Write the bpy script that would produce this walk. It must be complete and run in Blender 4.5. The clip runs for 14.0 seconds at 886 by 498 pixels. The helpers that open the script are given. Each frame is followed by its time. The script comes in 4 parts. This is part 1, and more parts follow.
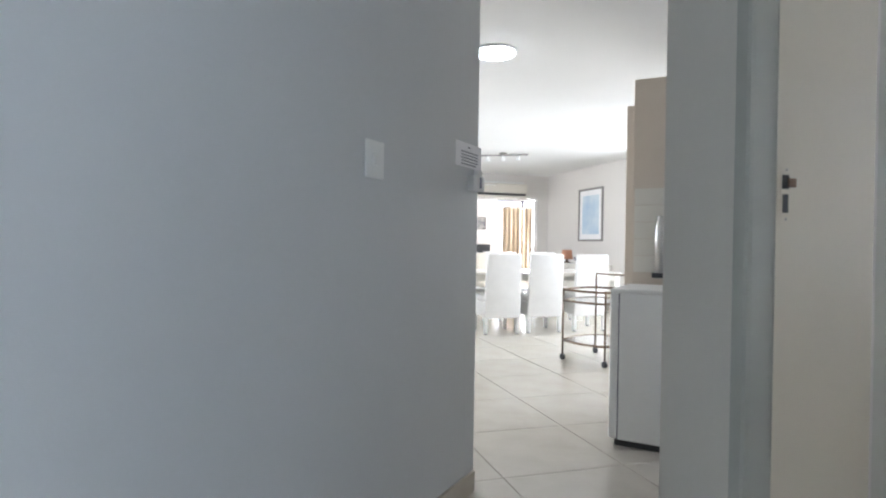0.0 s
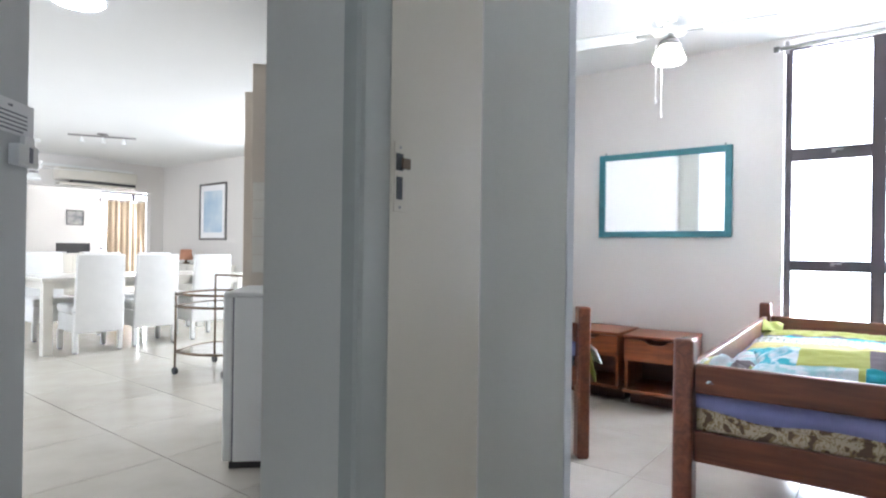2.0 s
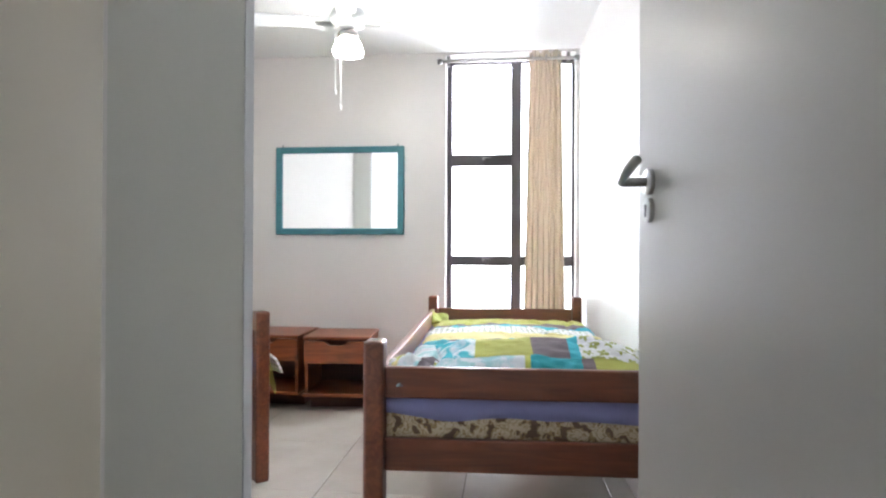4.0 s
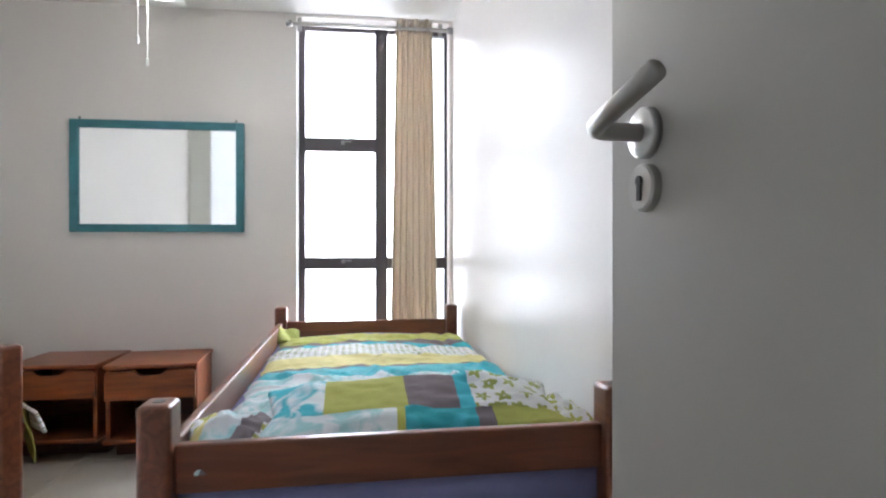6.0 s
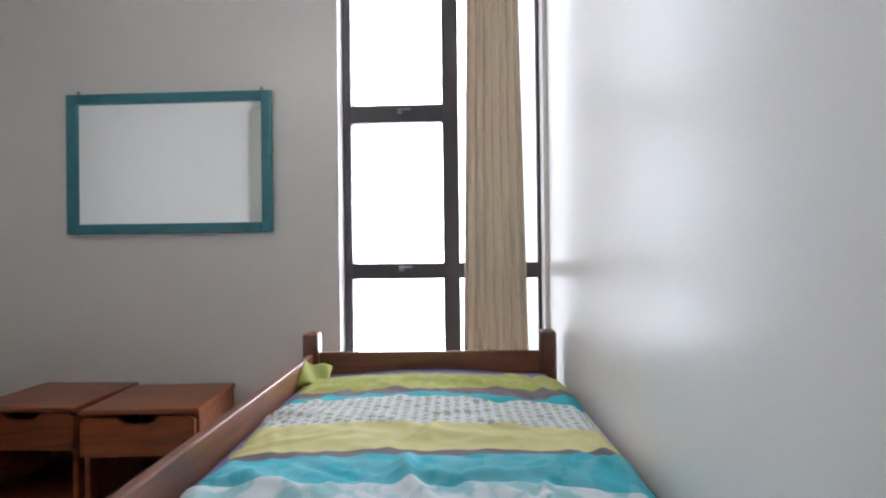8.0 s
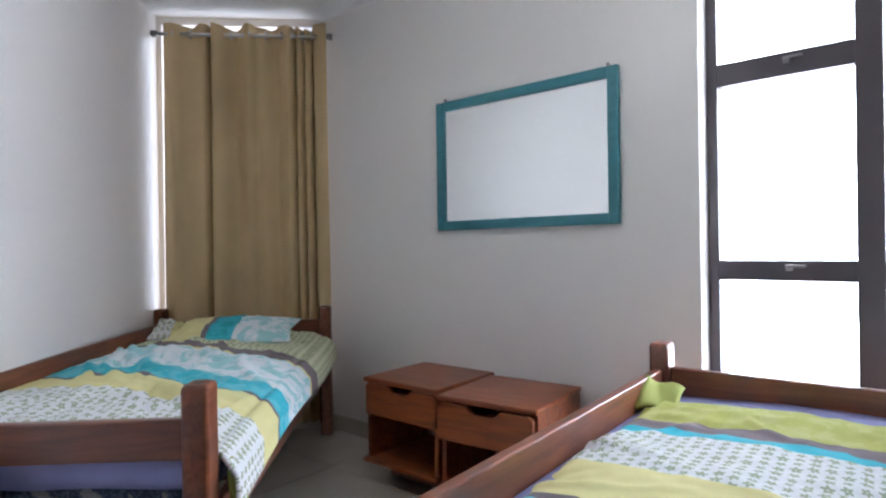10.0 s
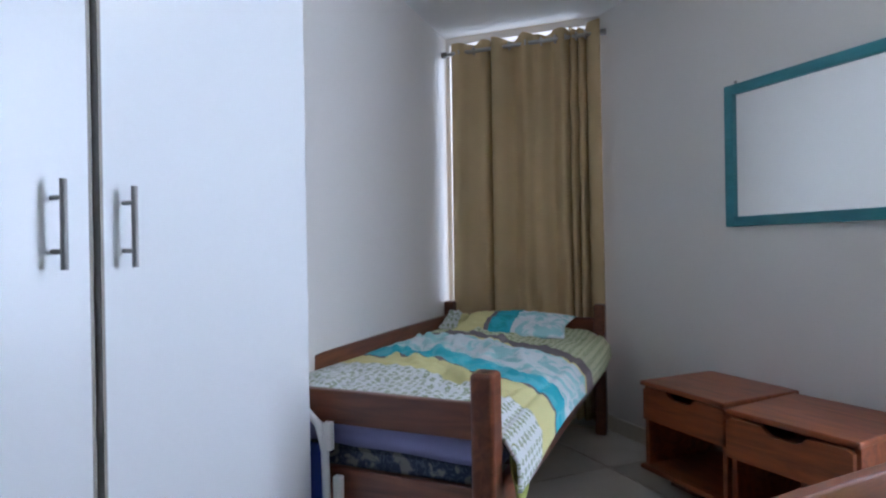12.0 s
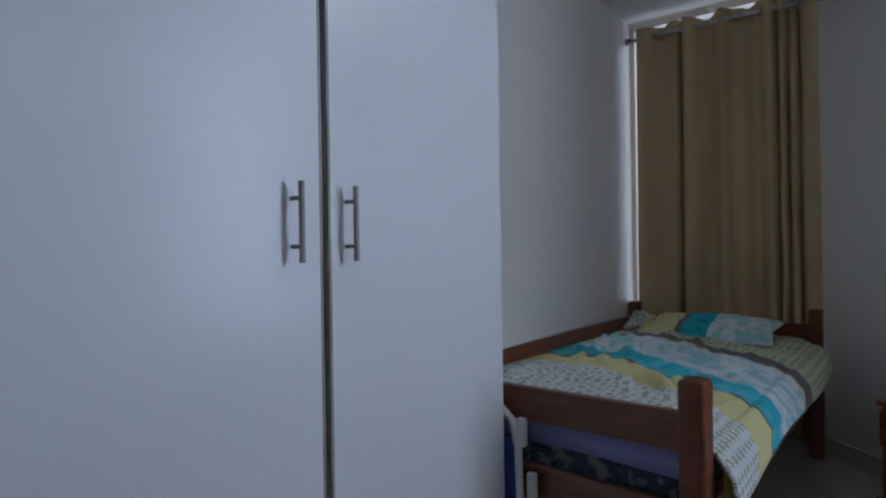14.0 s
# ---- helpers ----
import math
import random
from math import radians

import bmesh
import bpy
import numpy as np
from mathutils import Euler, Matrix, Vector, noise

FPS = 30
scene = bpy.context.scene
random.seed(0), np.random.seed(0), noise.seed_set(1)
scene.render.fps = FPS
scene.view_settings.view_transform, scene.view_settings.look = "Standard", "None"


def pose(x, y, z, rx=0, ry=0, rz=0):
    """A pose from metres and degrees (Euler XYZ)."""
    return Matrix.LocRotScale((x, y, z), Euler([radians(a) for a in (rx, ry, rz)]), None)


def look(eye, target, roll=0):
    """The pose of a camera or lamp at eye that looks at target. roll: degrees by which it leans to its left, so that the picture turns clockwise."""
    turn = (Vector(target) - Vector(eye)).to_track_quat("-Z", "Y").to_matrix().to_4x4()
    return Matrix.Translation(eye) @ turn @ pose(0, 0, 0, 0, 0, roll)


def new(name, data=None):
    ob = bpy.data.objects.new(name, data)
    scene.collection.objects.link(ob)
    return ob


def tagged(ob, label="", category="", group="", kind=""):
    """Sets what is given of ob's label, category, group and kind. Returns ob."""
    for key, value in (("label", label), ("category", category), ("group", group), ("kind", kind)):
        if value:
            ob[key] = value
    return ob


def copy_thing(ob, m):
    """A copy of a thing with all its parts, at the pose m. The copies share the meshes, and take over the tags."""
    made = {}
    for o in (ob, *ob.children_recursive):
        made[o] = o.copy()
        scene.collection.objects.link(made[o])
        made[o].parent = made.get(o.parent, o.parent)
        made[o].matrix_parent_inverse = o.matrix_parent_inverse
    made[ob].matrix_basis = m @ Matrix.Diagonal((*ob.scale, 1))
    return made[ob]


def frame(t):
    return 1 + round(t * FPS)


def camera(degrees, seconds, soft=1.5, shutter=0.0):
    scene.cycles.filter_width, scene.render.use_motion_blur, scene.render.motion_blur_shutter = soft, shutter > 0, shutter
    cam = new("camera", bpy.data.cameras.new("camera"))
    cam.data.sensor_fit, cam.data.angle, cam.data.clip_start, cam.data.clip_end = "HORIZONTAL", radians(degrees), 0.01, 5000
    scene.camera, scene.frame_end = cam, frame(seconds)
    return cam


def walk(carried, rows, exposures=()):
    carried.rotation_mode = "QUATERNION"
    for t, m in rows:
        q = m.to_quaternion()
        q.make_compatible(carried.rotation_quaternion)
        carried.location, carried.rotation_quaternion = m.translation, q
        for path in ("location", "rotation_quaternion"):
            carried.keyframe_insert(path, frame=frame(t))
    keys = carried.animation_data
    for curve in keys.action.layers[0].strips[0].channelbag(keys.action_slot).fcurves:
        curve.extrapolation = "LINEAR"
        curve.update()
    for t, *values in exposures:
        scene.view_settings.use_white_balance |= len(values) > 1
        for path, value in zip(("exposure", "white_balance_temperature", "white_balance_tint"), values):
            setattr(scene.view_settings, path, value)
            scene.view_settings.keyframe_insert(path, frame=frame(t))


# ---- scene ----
cam = camera(75.00, 14.0, soft=2.2)
PATH = [
    (0.0, (0.180, 1.095, 1.005), (0.754, 3.011, 0.990), 0.90),
    (0.5, (0.227, 1.155, 1.004), (1.030, 2.987, 0.991), 1.01),
    (1.0, (0.280, 1.230, 1.006), (1.376, 2.903, 0.999), 1.00),
    (1.5, (0.342, 1.269, 1.004), (1.704, 2.734, 1.003), 0.99),
    (2.0, (0.396, 1.305, 0.999), (1.978, 2.529, 1.002), 0.81),
    (2.5, (0.458, 1.340, 1.002), (2.197, 2.329, 1.008), 0.75),
    (3.0, (0.526, 1.382, 1.002), (2.394, 2.095, 1.009), 0.47),
    (3.5, (0.575, 1.414, 1.001), (2.529, 1.838, 1.007), 0.31),
    (4.0, (0.635, 1.432, 0.994), (2.623, 1.646, 1.003), 0.26),
    (6.5, (1.418, 1.424, 1.015), (3.399, 1.150, 1.015), -0.04),
    (7.0, (1.666, 1.367, 1.005), (3.652, 1.129, 1.016), -0.27),
    (9.5, (2.394, 1.244, 1.028), (4.133, 2.233, 1.018), -0.89),
    (10.0, (2.399, 1.236, 1.026), (3.937, 2.515, 1.022), -0.85),
    (10.5, (2.407, 1.229, 1.033), (3.727, 2.732, 1.032), -0.91),
    (11.0, (2.408, 1.232, 1.034), (3.540, 2.881, 1.032), -0.91),
    (11.5, (2.399, 1.226, 1.034), (3.367, 2.976, 1.034), -1.02),
    (12.0, (2.379, 1.229, 1.037), (3.185, 3.059, 1.035), -0.97),
    (12.5, (2.365, 1.237, 1.039), (3.019, 3.127, 1.034), -0.90),
    (13.0, (2.348, 1.250, 1.038), (2.869, 3.181, 1.031), -0.86),
    (13.5, (2.331, 1.257, 1.036), (2.717, 3.219, 1.029), -0.75),
    (14.0, (2.316, 1.264, 1.034), (2.570, 3.248, 1.033), -0.88),
]

EXPO = [(0.0, 0.32, 6000, 10), (1.5, 0.26, 5880, 10), (2.5, 0.24, 5880, 10), (3.2, 0.24, 6100, 10), (4.2, 0.06, 6300, 10), (6.3, -0.60, 6300, 10), (7.2, -1.02, 6250, 10), (9.3, -0.84, 6050, 10), (10.0, -0.62, 5800, 10), (11.0, -0.50, 5650, 10), (12.0, -1.05, 5400, 9), (13.0, -1.74, 5270, 8), (14.0, -2.24, 5320, 8)]
walk(cam, [(t, look(eye, target, roll)) for t, eye, target, roll in PATH], EXPO)

# ---- light ----
world = bpy.data.worlds.new("sky")
scene.world = world
world.use_nodes = True
wn, wl = world.node_tree.nodes, world.node_tree.links
sky = wn.new("ShaderNodeTexSky")
sky.sky_type, sky.sun_disc = "NISHITA", False
sky.sun_elevation, sky.sun_rotation = radians(58), radians(200)
wl.new(sky.outputs[0], wn["Background"].inputs[0])
wn["Background"].inputs[1].default_value = 0.15

sun_data = bpy.data.lights.new("sun", "SUN")
sun_data.energy, sun_data.angle, sun_data.color = 2.0, radians(0.53), (1.0, 0.95, 0.88)
sun = new("sun", sun_data)
sun.matrix_world = look((0, 0, 20), (6.0, 8.0, 4.0))


def window_light(name, eye, target, w, h, power, colour, spread=180):
    """Sky light standing in a window's opening, real or added."""
    d = bpy.data.lights.new(name, "AREA")
    d.shape, d.size, d.size_y, d.energy, d.color = "RECTANGLE", w, h, power, colour
    d.spread = radians(spread)
    ob = new(name, d)
    ob.matrix_world = look(eye, target)
    return ob


SKY_BLUE, SKY_WARM = (0.88, 0.90, 1.0), (0.95, 0.975, 1.0)
window_light("sky_bedroom_window", (4.745, 1.440, 1.265), (3.0, 1.84, 1.265), 0.78, 2.10, 185, SKY_BLUE)
window_light("sky_curtain_window", (4.266, 4.266, 1.29), (3.0, 3.0, 1.28), 0.86, 2.02, 24, SKY_BLUE)
window_light("sky_dining_window", (5.36, 6.7, 1.3), (3.0, 6.7, 0.4), 2.8, 1.8, 95, SKY_WARM)
# Fill from an unseen, added opening; brightens the far living room
window_light("fill_living_left", (-1.33, 8.6, 1.2), (3.0, 8.9, 1.2), 3.0, 1.8, 115, SKY_WARM)
window_light("sky_sunroom_window", (6.3, 14.45, 1.2), (5.0, 12.0, 1.0), 1.2, 1.7, 320, SKY_WARM)
# Added lamp in an unseen opening, placed to light the left passage wall
window_light("fill_passage_right", (0.93, -0.30, 1.4), (-1.0, 0.1, 1.3), 1.1, 1.4, 26, (0.80, 0.89, 1.0))


# ---- materials ----
def mat(name, col, rough=0.6, metal=0.0, var=0.08, scale=6.0, bump=0.05, fine=120.0, col2=None, coat=0.0, spec=0.5):
    m = bpy.data.materials.new(name)
    m.use_nodes = True
    n, l = m.node_tree.nodes, m.node_tree.links
    b = n["Principled BSDF"]
    b.inputs["Roughness"].default_value, b.inputs["Metallic"].default_value = rough, metal
    b.inputs["Coat Weight"].default_value = coat
    b.inputs["Specular IOR Level"].default_value = spec
    tc = n.new("ShaderNodeTexCoord")
    big, small = n.new("ShaderNodeTexNoise"), n.new("ShaderNodeTexNoise")
    big.inputs["Scale"].default_value, big.inputs["Detail"].default_value = scale, 4.0
    small.inputs["Scale"].default_value, small.inputs["Detail"].default_value = fine, 2.0
    l.new(tc.outputs["Object"], big.inputs["Vector"]), l.new(tc.outputs["Object"], small.inputs["Vector"])
    mix = n.new("ShaderNodeMix")
    mix.data_type = "RGBA"
    c2 = col2 or tuple(c * (1 - var) for c in col)
    mix.inputs["A"].default_value, mix.inputs["B"].default_value = (*col, 1), (*c2, 1)
    ramp = n.new("ShaderNodeMapRange")
    ramp.inputs[1].default_value, ramp.inputs[2].default_value = 0.3, 0.7
    l.new(big.outputs["Fac"], ramp.inputs[0]), l.new(ramp.outputs[0], mix.inputs["Factor"])
    l.new(mix.outputs["Result"], b.inputs["Base Color"])
    rr = n.new("ShaderNodeMapRange")
    rr.inputs[3].default_value, rr.inputs[4].default_value = max(0.02, rough - 0.06), min(1, rough + 0.06)
    l.new(big.outputs["Fac"], rr.inputs[0]), l.new(rr.outputs[0], b.inputs["Roughness"])
    bp = n.new("ShaderNodeBump")
    bp.inputs["Strength"].default_value, bp.inputs["Distance"].default_value = bump, 0.004
    l.new(small.outputs["Fac"], bp.inputs["Height"]), l.new(bp.outputs["Normal"], b.inputs["Normal"])
    return m


def wood(name, dark, light, rough=0.38, grain=(1.2, 14.0, 14.0), knots=0.0, coat=0.15):
    """Stained timber, grain along the object's x."""
    m = mat(name, light, rough, 0, 0.1, 5, 0.05, 200, coat=coat)
    n, l = m.node_tree.nodes, m.node_tree.links
    b = n["Principled BSDF"]
    tc = n.new("ShaderNodeTexCoord")
    mp = n.new("ShaderNodeMapping")
    mp.inputs["Scale"].default_value = grain
    oi = n.new("ShaderNodeObjectInfo")
    sh = n.new("ShaderNodeVectorMath")
    sh.operation = "MULTIPLY_ADD"
    sh.inputs[1].default_value = (7, 3, 5)
    l.new(oi.outputs["Random"], sh.inputs[0]), l.new(tc.outputs["Object"], sh.inputs[2])
    l.new(sh.outputs[0], mp.inputs["Vector"])
    w = n.new("ShaderNodeTexNoise")
    w.inputs["Scale"].default_value, w.inputs["Detail"].default_value, w.inputs["Distortion"].default_value = 3.0, 6.0, 1.6
    l.new(mp.outputs[0], w.inputs["Vector"])
    r = n.new("ShaderNodeValToRGB")
    r.color_ramp.elements[0].position, r.color_ramp.elements[0].color = 0.32, (*dark, 1)
    r.color_ramp.elements[1].position, r.color_ramp.elements[1].color = 0.68, (*light, 1)
    l.new(w.outputs["Fac"], r.inputs["Fac"])
    out = r.outputs["Color"]
    if knots:
        v = n.new("ShaderNodeTexVoronoi")
        v.inputs["Scale"].default_value = 7.0
        l.new(sh.outputs[0], v.inputs["Vector"])
        k = n.new("ShaderNodeMapRange")
        k.inputs[1].default_value, k.inputs[2].default_value, k.inputs[3].default_value, k.inputs[4].default_value = 0.05, 0.16, knots, 0.0
        l.new(v.outputs["Distance"], k.inputs[0])
        mx = n.new("ShaderNodeMix")
        mx.data_type = "RGBA"
        mx.inputs["B"].default_value = (dark[0] * 0.45, dark[1] * 0.35, dark[2] * 0.35, 1)
        l.new(k.outputs[0], mx.inputs["Factor"]), l.new(out, mx.inputs["A"])
        out = mx.outputs["Result"]
    l.new(out, b.inputs["Base Color"])
    return m


def striped(name, stripes, skew=0.0, wobble=0.012, rough=0.9, second=None, split=0.0):
    """Printed cotton: stripes across the first UV axis in metres, as (start, colour, print colour, print kind)."""
    m = mat(name, (0.7, 0.7, 0.7), rough, 0, 0.05, 8, 0.25, 420, spec=0.2)
    n, l = m.node_tree.nodes, m.node_tree.links
    b = n["Principled BSDF"]
    uv = n.new("ShaderNodeUVMap")
    sep = n.new("ShaderNodeSeparateXYZ")
    l.new(uv.outputs[0], sep.inputs[0])
    no = n.new("ShaderNodeTexNoise")
    no.inputs["Scale"].default_value, no.inputs["Detail"].default_value = 7.0, 2.0
    l.new(uv.outputs[0], no.inputs["Vector"])

    def calc(op, a, c, third=None):
        q = n.new("ShaderNodeMath")
        q.operation = op
        for i, v in enumerate((a, c, third)):
            if v is None:
                continue
            if isinstance(v, (int, float)):
                q.inputs[i].default_value = v
            else:
                l.new(v, q.inputs[i])
        return q.outputs[0]

    along = calc("MULTIPLY_ADD", sep.outputs[1], skew, sep.outputs[0])
    along = calc("MULTIPLY_ADD", calc("SUBTRACT", no.outputs["Fac"], 0.5), wobble * 3, along)
    lo, hi = stripes[0][0], stripes[-1][0] + 0.3
    fac = calc("DIVIDE", calc("SUBTRACT", along, lo), hi - lo)

    def ramp(values):
        r = n.new("ShaderNodeValToRGB")
        r.color_ramp.interpolation = "CONSTANT"
        while len(r.color_ramp.elements) < len(values):
            r.color_ramp.elements.new(0.5)
        for e, (p, c) in zip(r.color_ramp.elements, values):
            e.position, e.color = p, (*c, 1)
        l.new(fac, r.inputs["Fac"])
        return r.outputs["Color"]

    def looks(value):
        """A ramp over the stripes, and below the split over the second row of patches."""
        first = ramp([((s[0] - lo) / (hi - lo), value(s)) for s in stripes])
        if not second:
            return first
        mxr = n.new("ShaderNodeMix")
        mxr.data_type = "RGBA"
        l.new(calc("LESS_THAN", sep.outputs[1], split), mxr.inputs["Factor"]), l.new(first, mxr.inputs["A"])
        l.new(ramp([((s[0] - lo) / (hi - lo), value(s)) for s in second]), mxr.inputs["B"])
        return mxr.outputs["Result"]

    base = looks(lambda s: s[1])
    ink = looks(lambda s: s[2])
    kinds = looks(lambda s: (float(s[3] == 1), float(s[3] == 2), float(s[3] == 3)))
    ks = n.new("ShaderNodeSeparateColor")
    l.new(kinds, ks.inputs[0])
    # kind 1: rows of small flowers; kind 2: cloudy floral wash; kind 3: large flowers
    def flowers(pitch, size):
        """Five-petalled flowers in staggered rows, each turned its own way."""
        sv = calc("DIVIDE", sep.outputs[1], pitch)
        row = calc("FLOOR", sv, 0.0)
        su = calc("MULTIPLY_ADD", calc("FLOORED_MODULO", row, 2.0), 0.5, calc("DIVIDE", sep.outputs[0], pitch))
        cell = n.new("ShaderNodeCombineXYZ")
        l.new(calc("FLOOR", su, 0.0), cell.inputs[0]), l.new(row, cell.inputs[1])
        wn_ = n.new("ShaderNodeTexWhiteNoise")
        wn_.noise_dimensions = "2D"
        l.new(cell.outputs[0], wn_.inputs["Vector"])
        px, py = calc("SUBTRACT", calc("FRACT", su, 0.0), 0.5), calc("SUBTRACT", calc("FRACT", sv, 0.0), 0.5)
        dist = calc("SQRT", calc("ADD", calc("MULTIPLY", px, px), calc("MULTIPLY", py, py)), 0.0)
        turn = calc("ADD", calc("MULTIPLY", calc("ARCTAN2", py, px), 5.0), calc("MULTIPLY", wn_.outputs["Value"], 6.28))
        edge = calc("MULTIPLY", calc("MULTIPLY_ADD", calc("COSINE", turn, 0.0), 0.24, 0.76), calc("MULTIPLY_ADD", wn_.outputs["Value"], size * 0.35, size * 0.8))
        return calc("MULTIPLY", calc("LESS_THAN", dist, edge), calc("GREATER_THAN", dist, 0.06))
    one = calc("MULTIPLY", calc("MULTIPLY", flowers(0.029, 0.40), 0.8), ks.outputs[0])
    wash = n.new("ShaderNodeTexNoise")
    wash.inputs["Scale"].default_value, wash.inputs["Detail"].default_value, wash.inputs["Distortion"].default_value = 16.0, 3.0, 0.6
    l.new(uv.outputs[0], wash.inputs["Vector"])
    mr = n.new("ShaderNodeMapRange")
    mr.inputs[1].default_value, mr.inputs[2].default_value = 0.46, 0.58
    l.new(wash.outputs["Fac"], mr.inputs[0])
    two = calc("MULTIPLY", mr.outputs[0], ks.outputs[1])
    three = calc("MULTIPLY", flowers(0.050, 0.42), ks.outputs[2])
    amount = calc("MAXIMUM", calc("MAXIMUM", one, two), three)
    mx = n.new("ShaderNodeMix")
    mx.data_type = "RGBA"
    l.new(amount, mx.inputs["Factor"]), l.new(base, mx.inputs["A"]), l.new(ink, mx.inputs["B"])
    l.new(mx.outputs["Result"], b.inputs["Base Color"])
    return m


def floral(name, ground, ink, ink2, scale=17.0):
    """Woven mattress ticking with large blotched flowers."""
    m = mat(name, ground, 0.85, 0, 0.1, 6, 0.2, 300, spec=0.2)
    n, l = m.node_tree.nodes, m.node_tree.links
    tc = n.new("ShaderNodeTexCoord")
    f = n.new("ShaderNodeTexNoise")
    f.inputs["Scale"].default_value, f.inputs["Detail"].default_value, f.inputs["Distortion"].default_value = scale, 4.0, 0.5
    l.new(tc.outputs["Object"], f.inputs["Vector"])
    r = n.new("ShaderNodeValToRGB")
    r.color_ramp.interpolation = "CONSTANT"
    e = r.color_ramp.elements
    e[0].position, e[0].color = 0.0, (*ink, 1)
    e[1].position, e[1].color = 0.43, (*ink2, 1)
    e.new(0.48).color = (*ground, 1)
    e.new(0.56).color = (*ink2, 1)
    e.new(0.60).color = (*ground, 1)
    l.new(f.outputs["Fac"], r.inputs["Fac"]), l.new(r.outputs["Color"], n["Principled BSDF"].inputs["Base Color"])
    return m


def glow(name, col, strength):
    m = mat(name, col, 0.4)
    b = m.node_tree.nodes["Principled BSDF"]
    b.inputs["Emission Color"].default_value, b.inputs["Emission Strength"].default_value = (*col, 1), strength
    return m


def cloth(name, col, var=0.15, rough=0.9, through_share=0.16):
    """Curtain cotton: sheds a little light through it."""
    m = mat(name, col, rough, 0, var, 3.0, 0.15, 500, spec=0.15)
    n, l = m.node_tree.nodes, m.node_tree.links
    tr = n.new("ShaderNodeBsdfTranslucent")
    tr.inputs[0].default_value = (*col, 1)
    ms = n.new("ShaderNodeMixShader")
    ms.inputs[0].default_value = through_share
    out = n["Material Output"]
    l.new(n["Principled BSDF"].outputs[0], ms.inputs[1]), l.new(tr.outputs[0], ms.inputs[2]), l.new(ms.outputs[0], out.inputs["Surface"])
    return m


M_WALL = mat("wall_paint", (0.735, 0.70, 0.665), 0.345, 0, 0.04, 1.5, 0.06, 160)
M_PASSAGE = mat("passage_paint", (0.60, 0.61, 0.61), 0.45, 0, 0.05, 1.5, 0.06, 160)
# Warm tint put into this colour to offset the blue light on the pier
M_PIER = mat("pier_paint_light_tint", (0.62, 0.585, 0.515), 0.45, 0, 0.05, 1.5, 0.06, 160)
M_CEIL = mat("ceiling_paint", (0.78, 0.77, 0.75), 0.8, 0, 0.03, 1.2, 0.05, 120)
M_FRAME = mat("cream_enamel", (0.55, 0.49, 0.385), 0.35, 0, 0.06, 4, 0.04, 90)
# Darker than the cream jamb: the shade on the rounded nosing is painted in
M_JAMB_SHADE = mat("jamb_shade_enamel", (0.36, 0.355, 0.31), 0.55, 0, 0.10, 5, 0.04, 90)
M_DOOR = mat("white_door_enamel", (0.45, 0.44, 0.40), 0.31, 0, 0.05, 2, 0.04, 60)
M_TILE = mat("ceramic_tile", (0.58, 0.54, 0.465), 0.14, 0, 0.10, 5, 0.02, 40, col2=(0.52, 0.475, 0.405))
M_GROUT = mat("grout", (0.20, 0.18, 0.16), 0.9)
M_SKIRT = mat("skirting_tile", (0.58, 0.52, 0.43), 0.35, 0, 0.12, 8)
M_BED = wood("mahogany_stain", (0.092, 0.026, 0.012), (0.185, 0.060, 0.026), 0.32, (1.0, 10, 10))
M_PINE = wood("stained_pine", (0.140, 0.034, 0.010), (0.275, 0.074, 0.020), 0.38, (8, 1.0, 8), knots=0.8)
# Pine with the shade inside and under the furniture put into its colour
M_PINE_SHADED = wood("stained_pine_shaded", (0.055, 0.017, 0.008), (0.095, 0.030, 0.013), 0.55, (8, 1.0, 8))
M_TEAL = wood("teal_paint", (0.030, 0.160, 0.190), (0.045, 0.200, 0.235), 0.45, (6, 2, 6), coat=0.0)
M_MIRROR = mat("mirror", (0.90, 0.93, 0.92), 0.02, 1.0, 0.0, 1, 0.0)
M_ALU = mat("dark_bronze_aluminium", (0.075, 0.065, 0.070), 0.40, 0.5, 0.1, 6)
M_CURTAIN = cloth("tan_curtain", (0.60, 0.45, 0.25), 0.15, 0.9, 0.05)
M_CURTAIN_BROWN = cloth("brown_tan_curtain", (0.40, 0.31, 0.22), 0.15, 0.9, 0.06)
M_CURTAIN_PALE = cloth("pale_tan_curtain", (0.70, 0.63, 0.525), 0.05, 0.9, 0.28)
M_STEEL = mat("brushed_steel", (0.55, 0.54, 0.52), 0.30, 1.0, 0.1, 20)
M_STEEL_DARK = mat("dull_nickel", (0.31, 0.30, 0.29), 0.38, 1.0, 0.1, 20)
M_MELAMINE = mat("white_melamine", (0.80, 0.81, 0.82), 0.24, 0, 0.02, 1.5, 0.05, 60)
# Melamine again, its colour greyed and greened for the light on the sides
M_MELAMINE_SHADED = mat("shaded_melamine", (0.62, 0.62, 0.555), 0.35, 0, 0.03, 1.5, 0.05, 60)
M_EDGE = mat("wardrobe_edge_strip", (0.30, 0.27, 0.225), 0.5)
M_PLASTIC = mat("white_plastic", (0.82, 0.82, 0.80), 0.35, 0, 0.03, 4)
M_BLACK = mat("black_plastic", (0.025, 0.025, 0.027), 0.35, 0, 0.1, 5)
M_SHEET = mat("lavender_sheet", (0.28, 0.29, 0.52), 0.9, 0, 0.12, 9, 0.3, 300, spec=0.2)
M_WHITE_CLOTH = mat("white_pillow_cotton", (0.75, 0.74, 0.74), 0.9, 0, 0.08, 7, 0.3, 300, spec=0.2)
M_LIME = mat("lime_cotton", (0.34, 0.37, 0.10), 0.9, 0, 0.15, 9, 0.3, 300, spec=0.2)
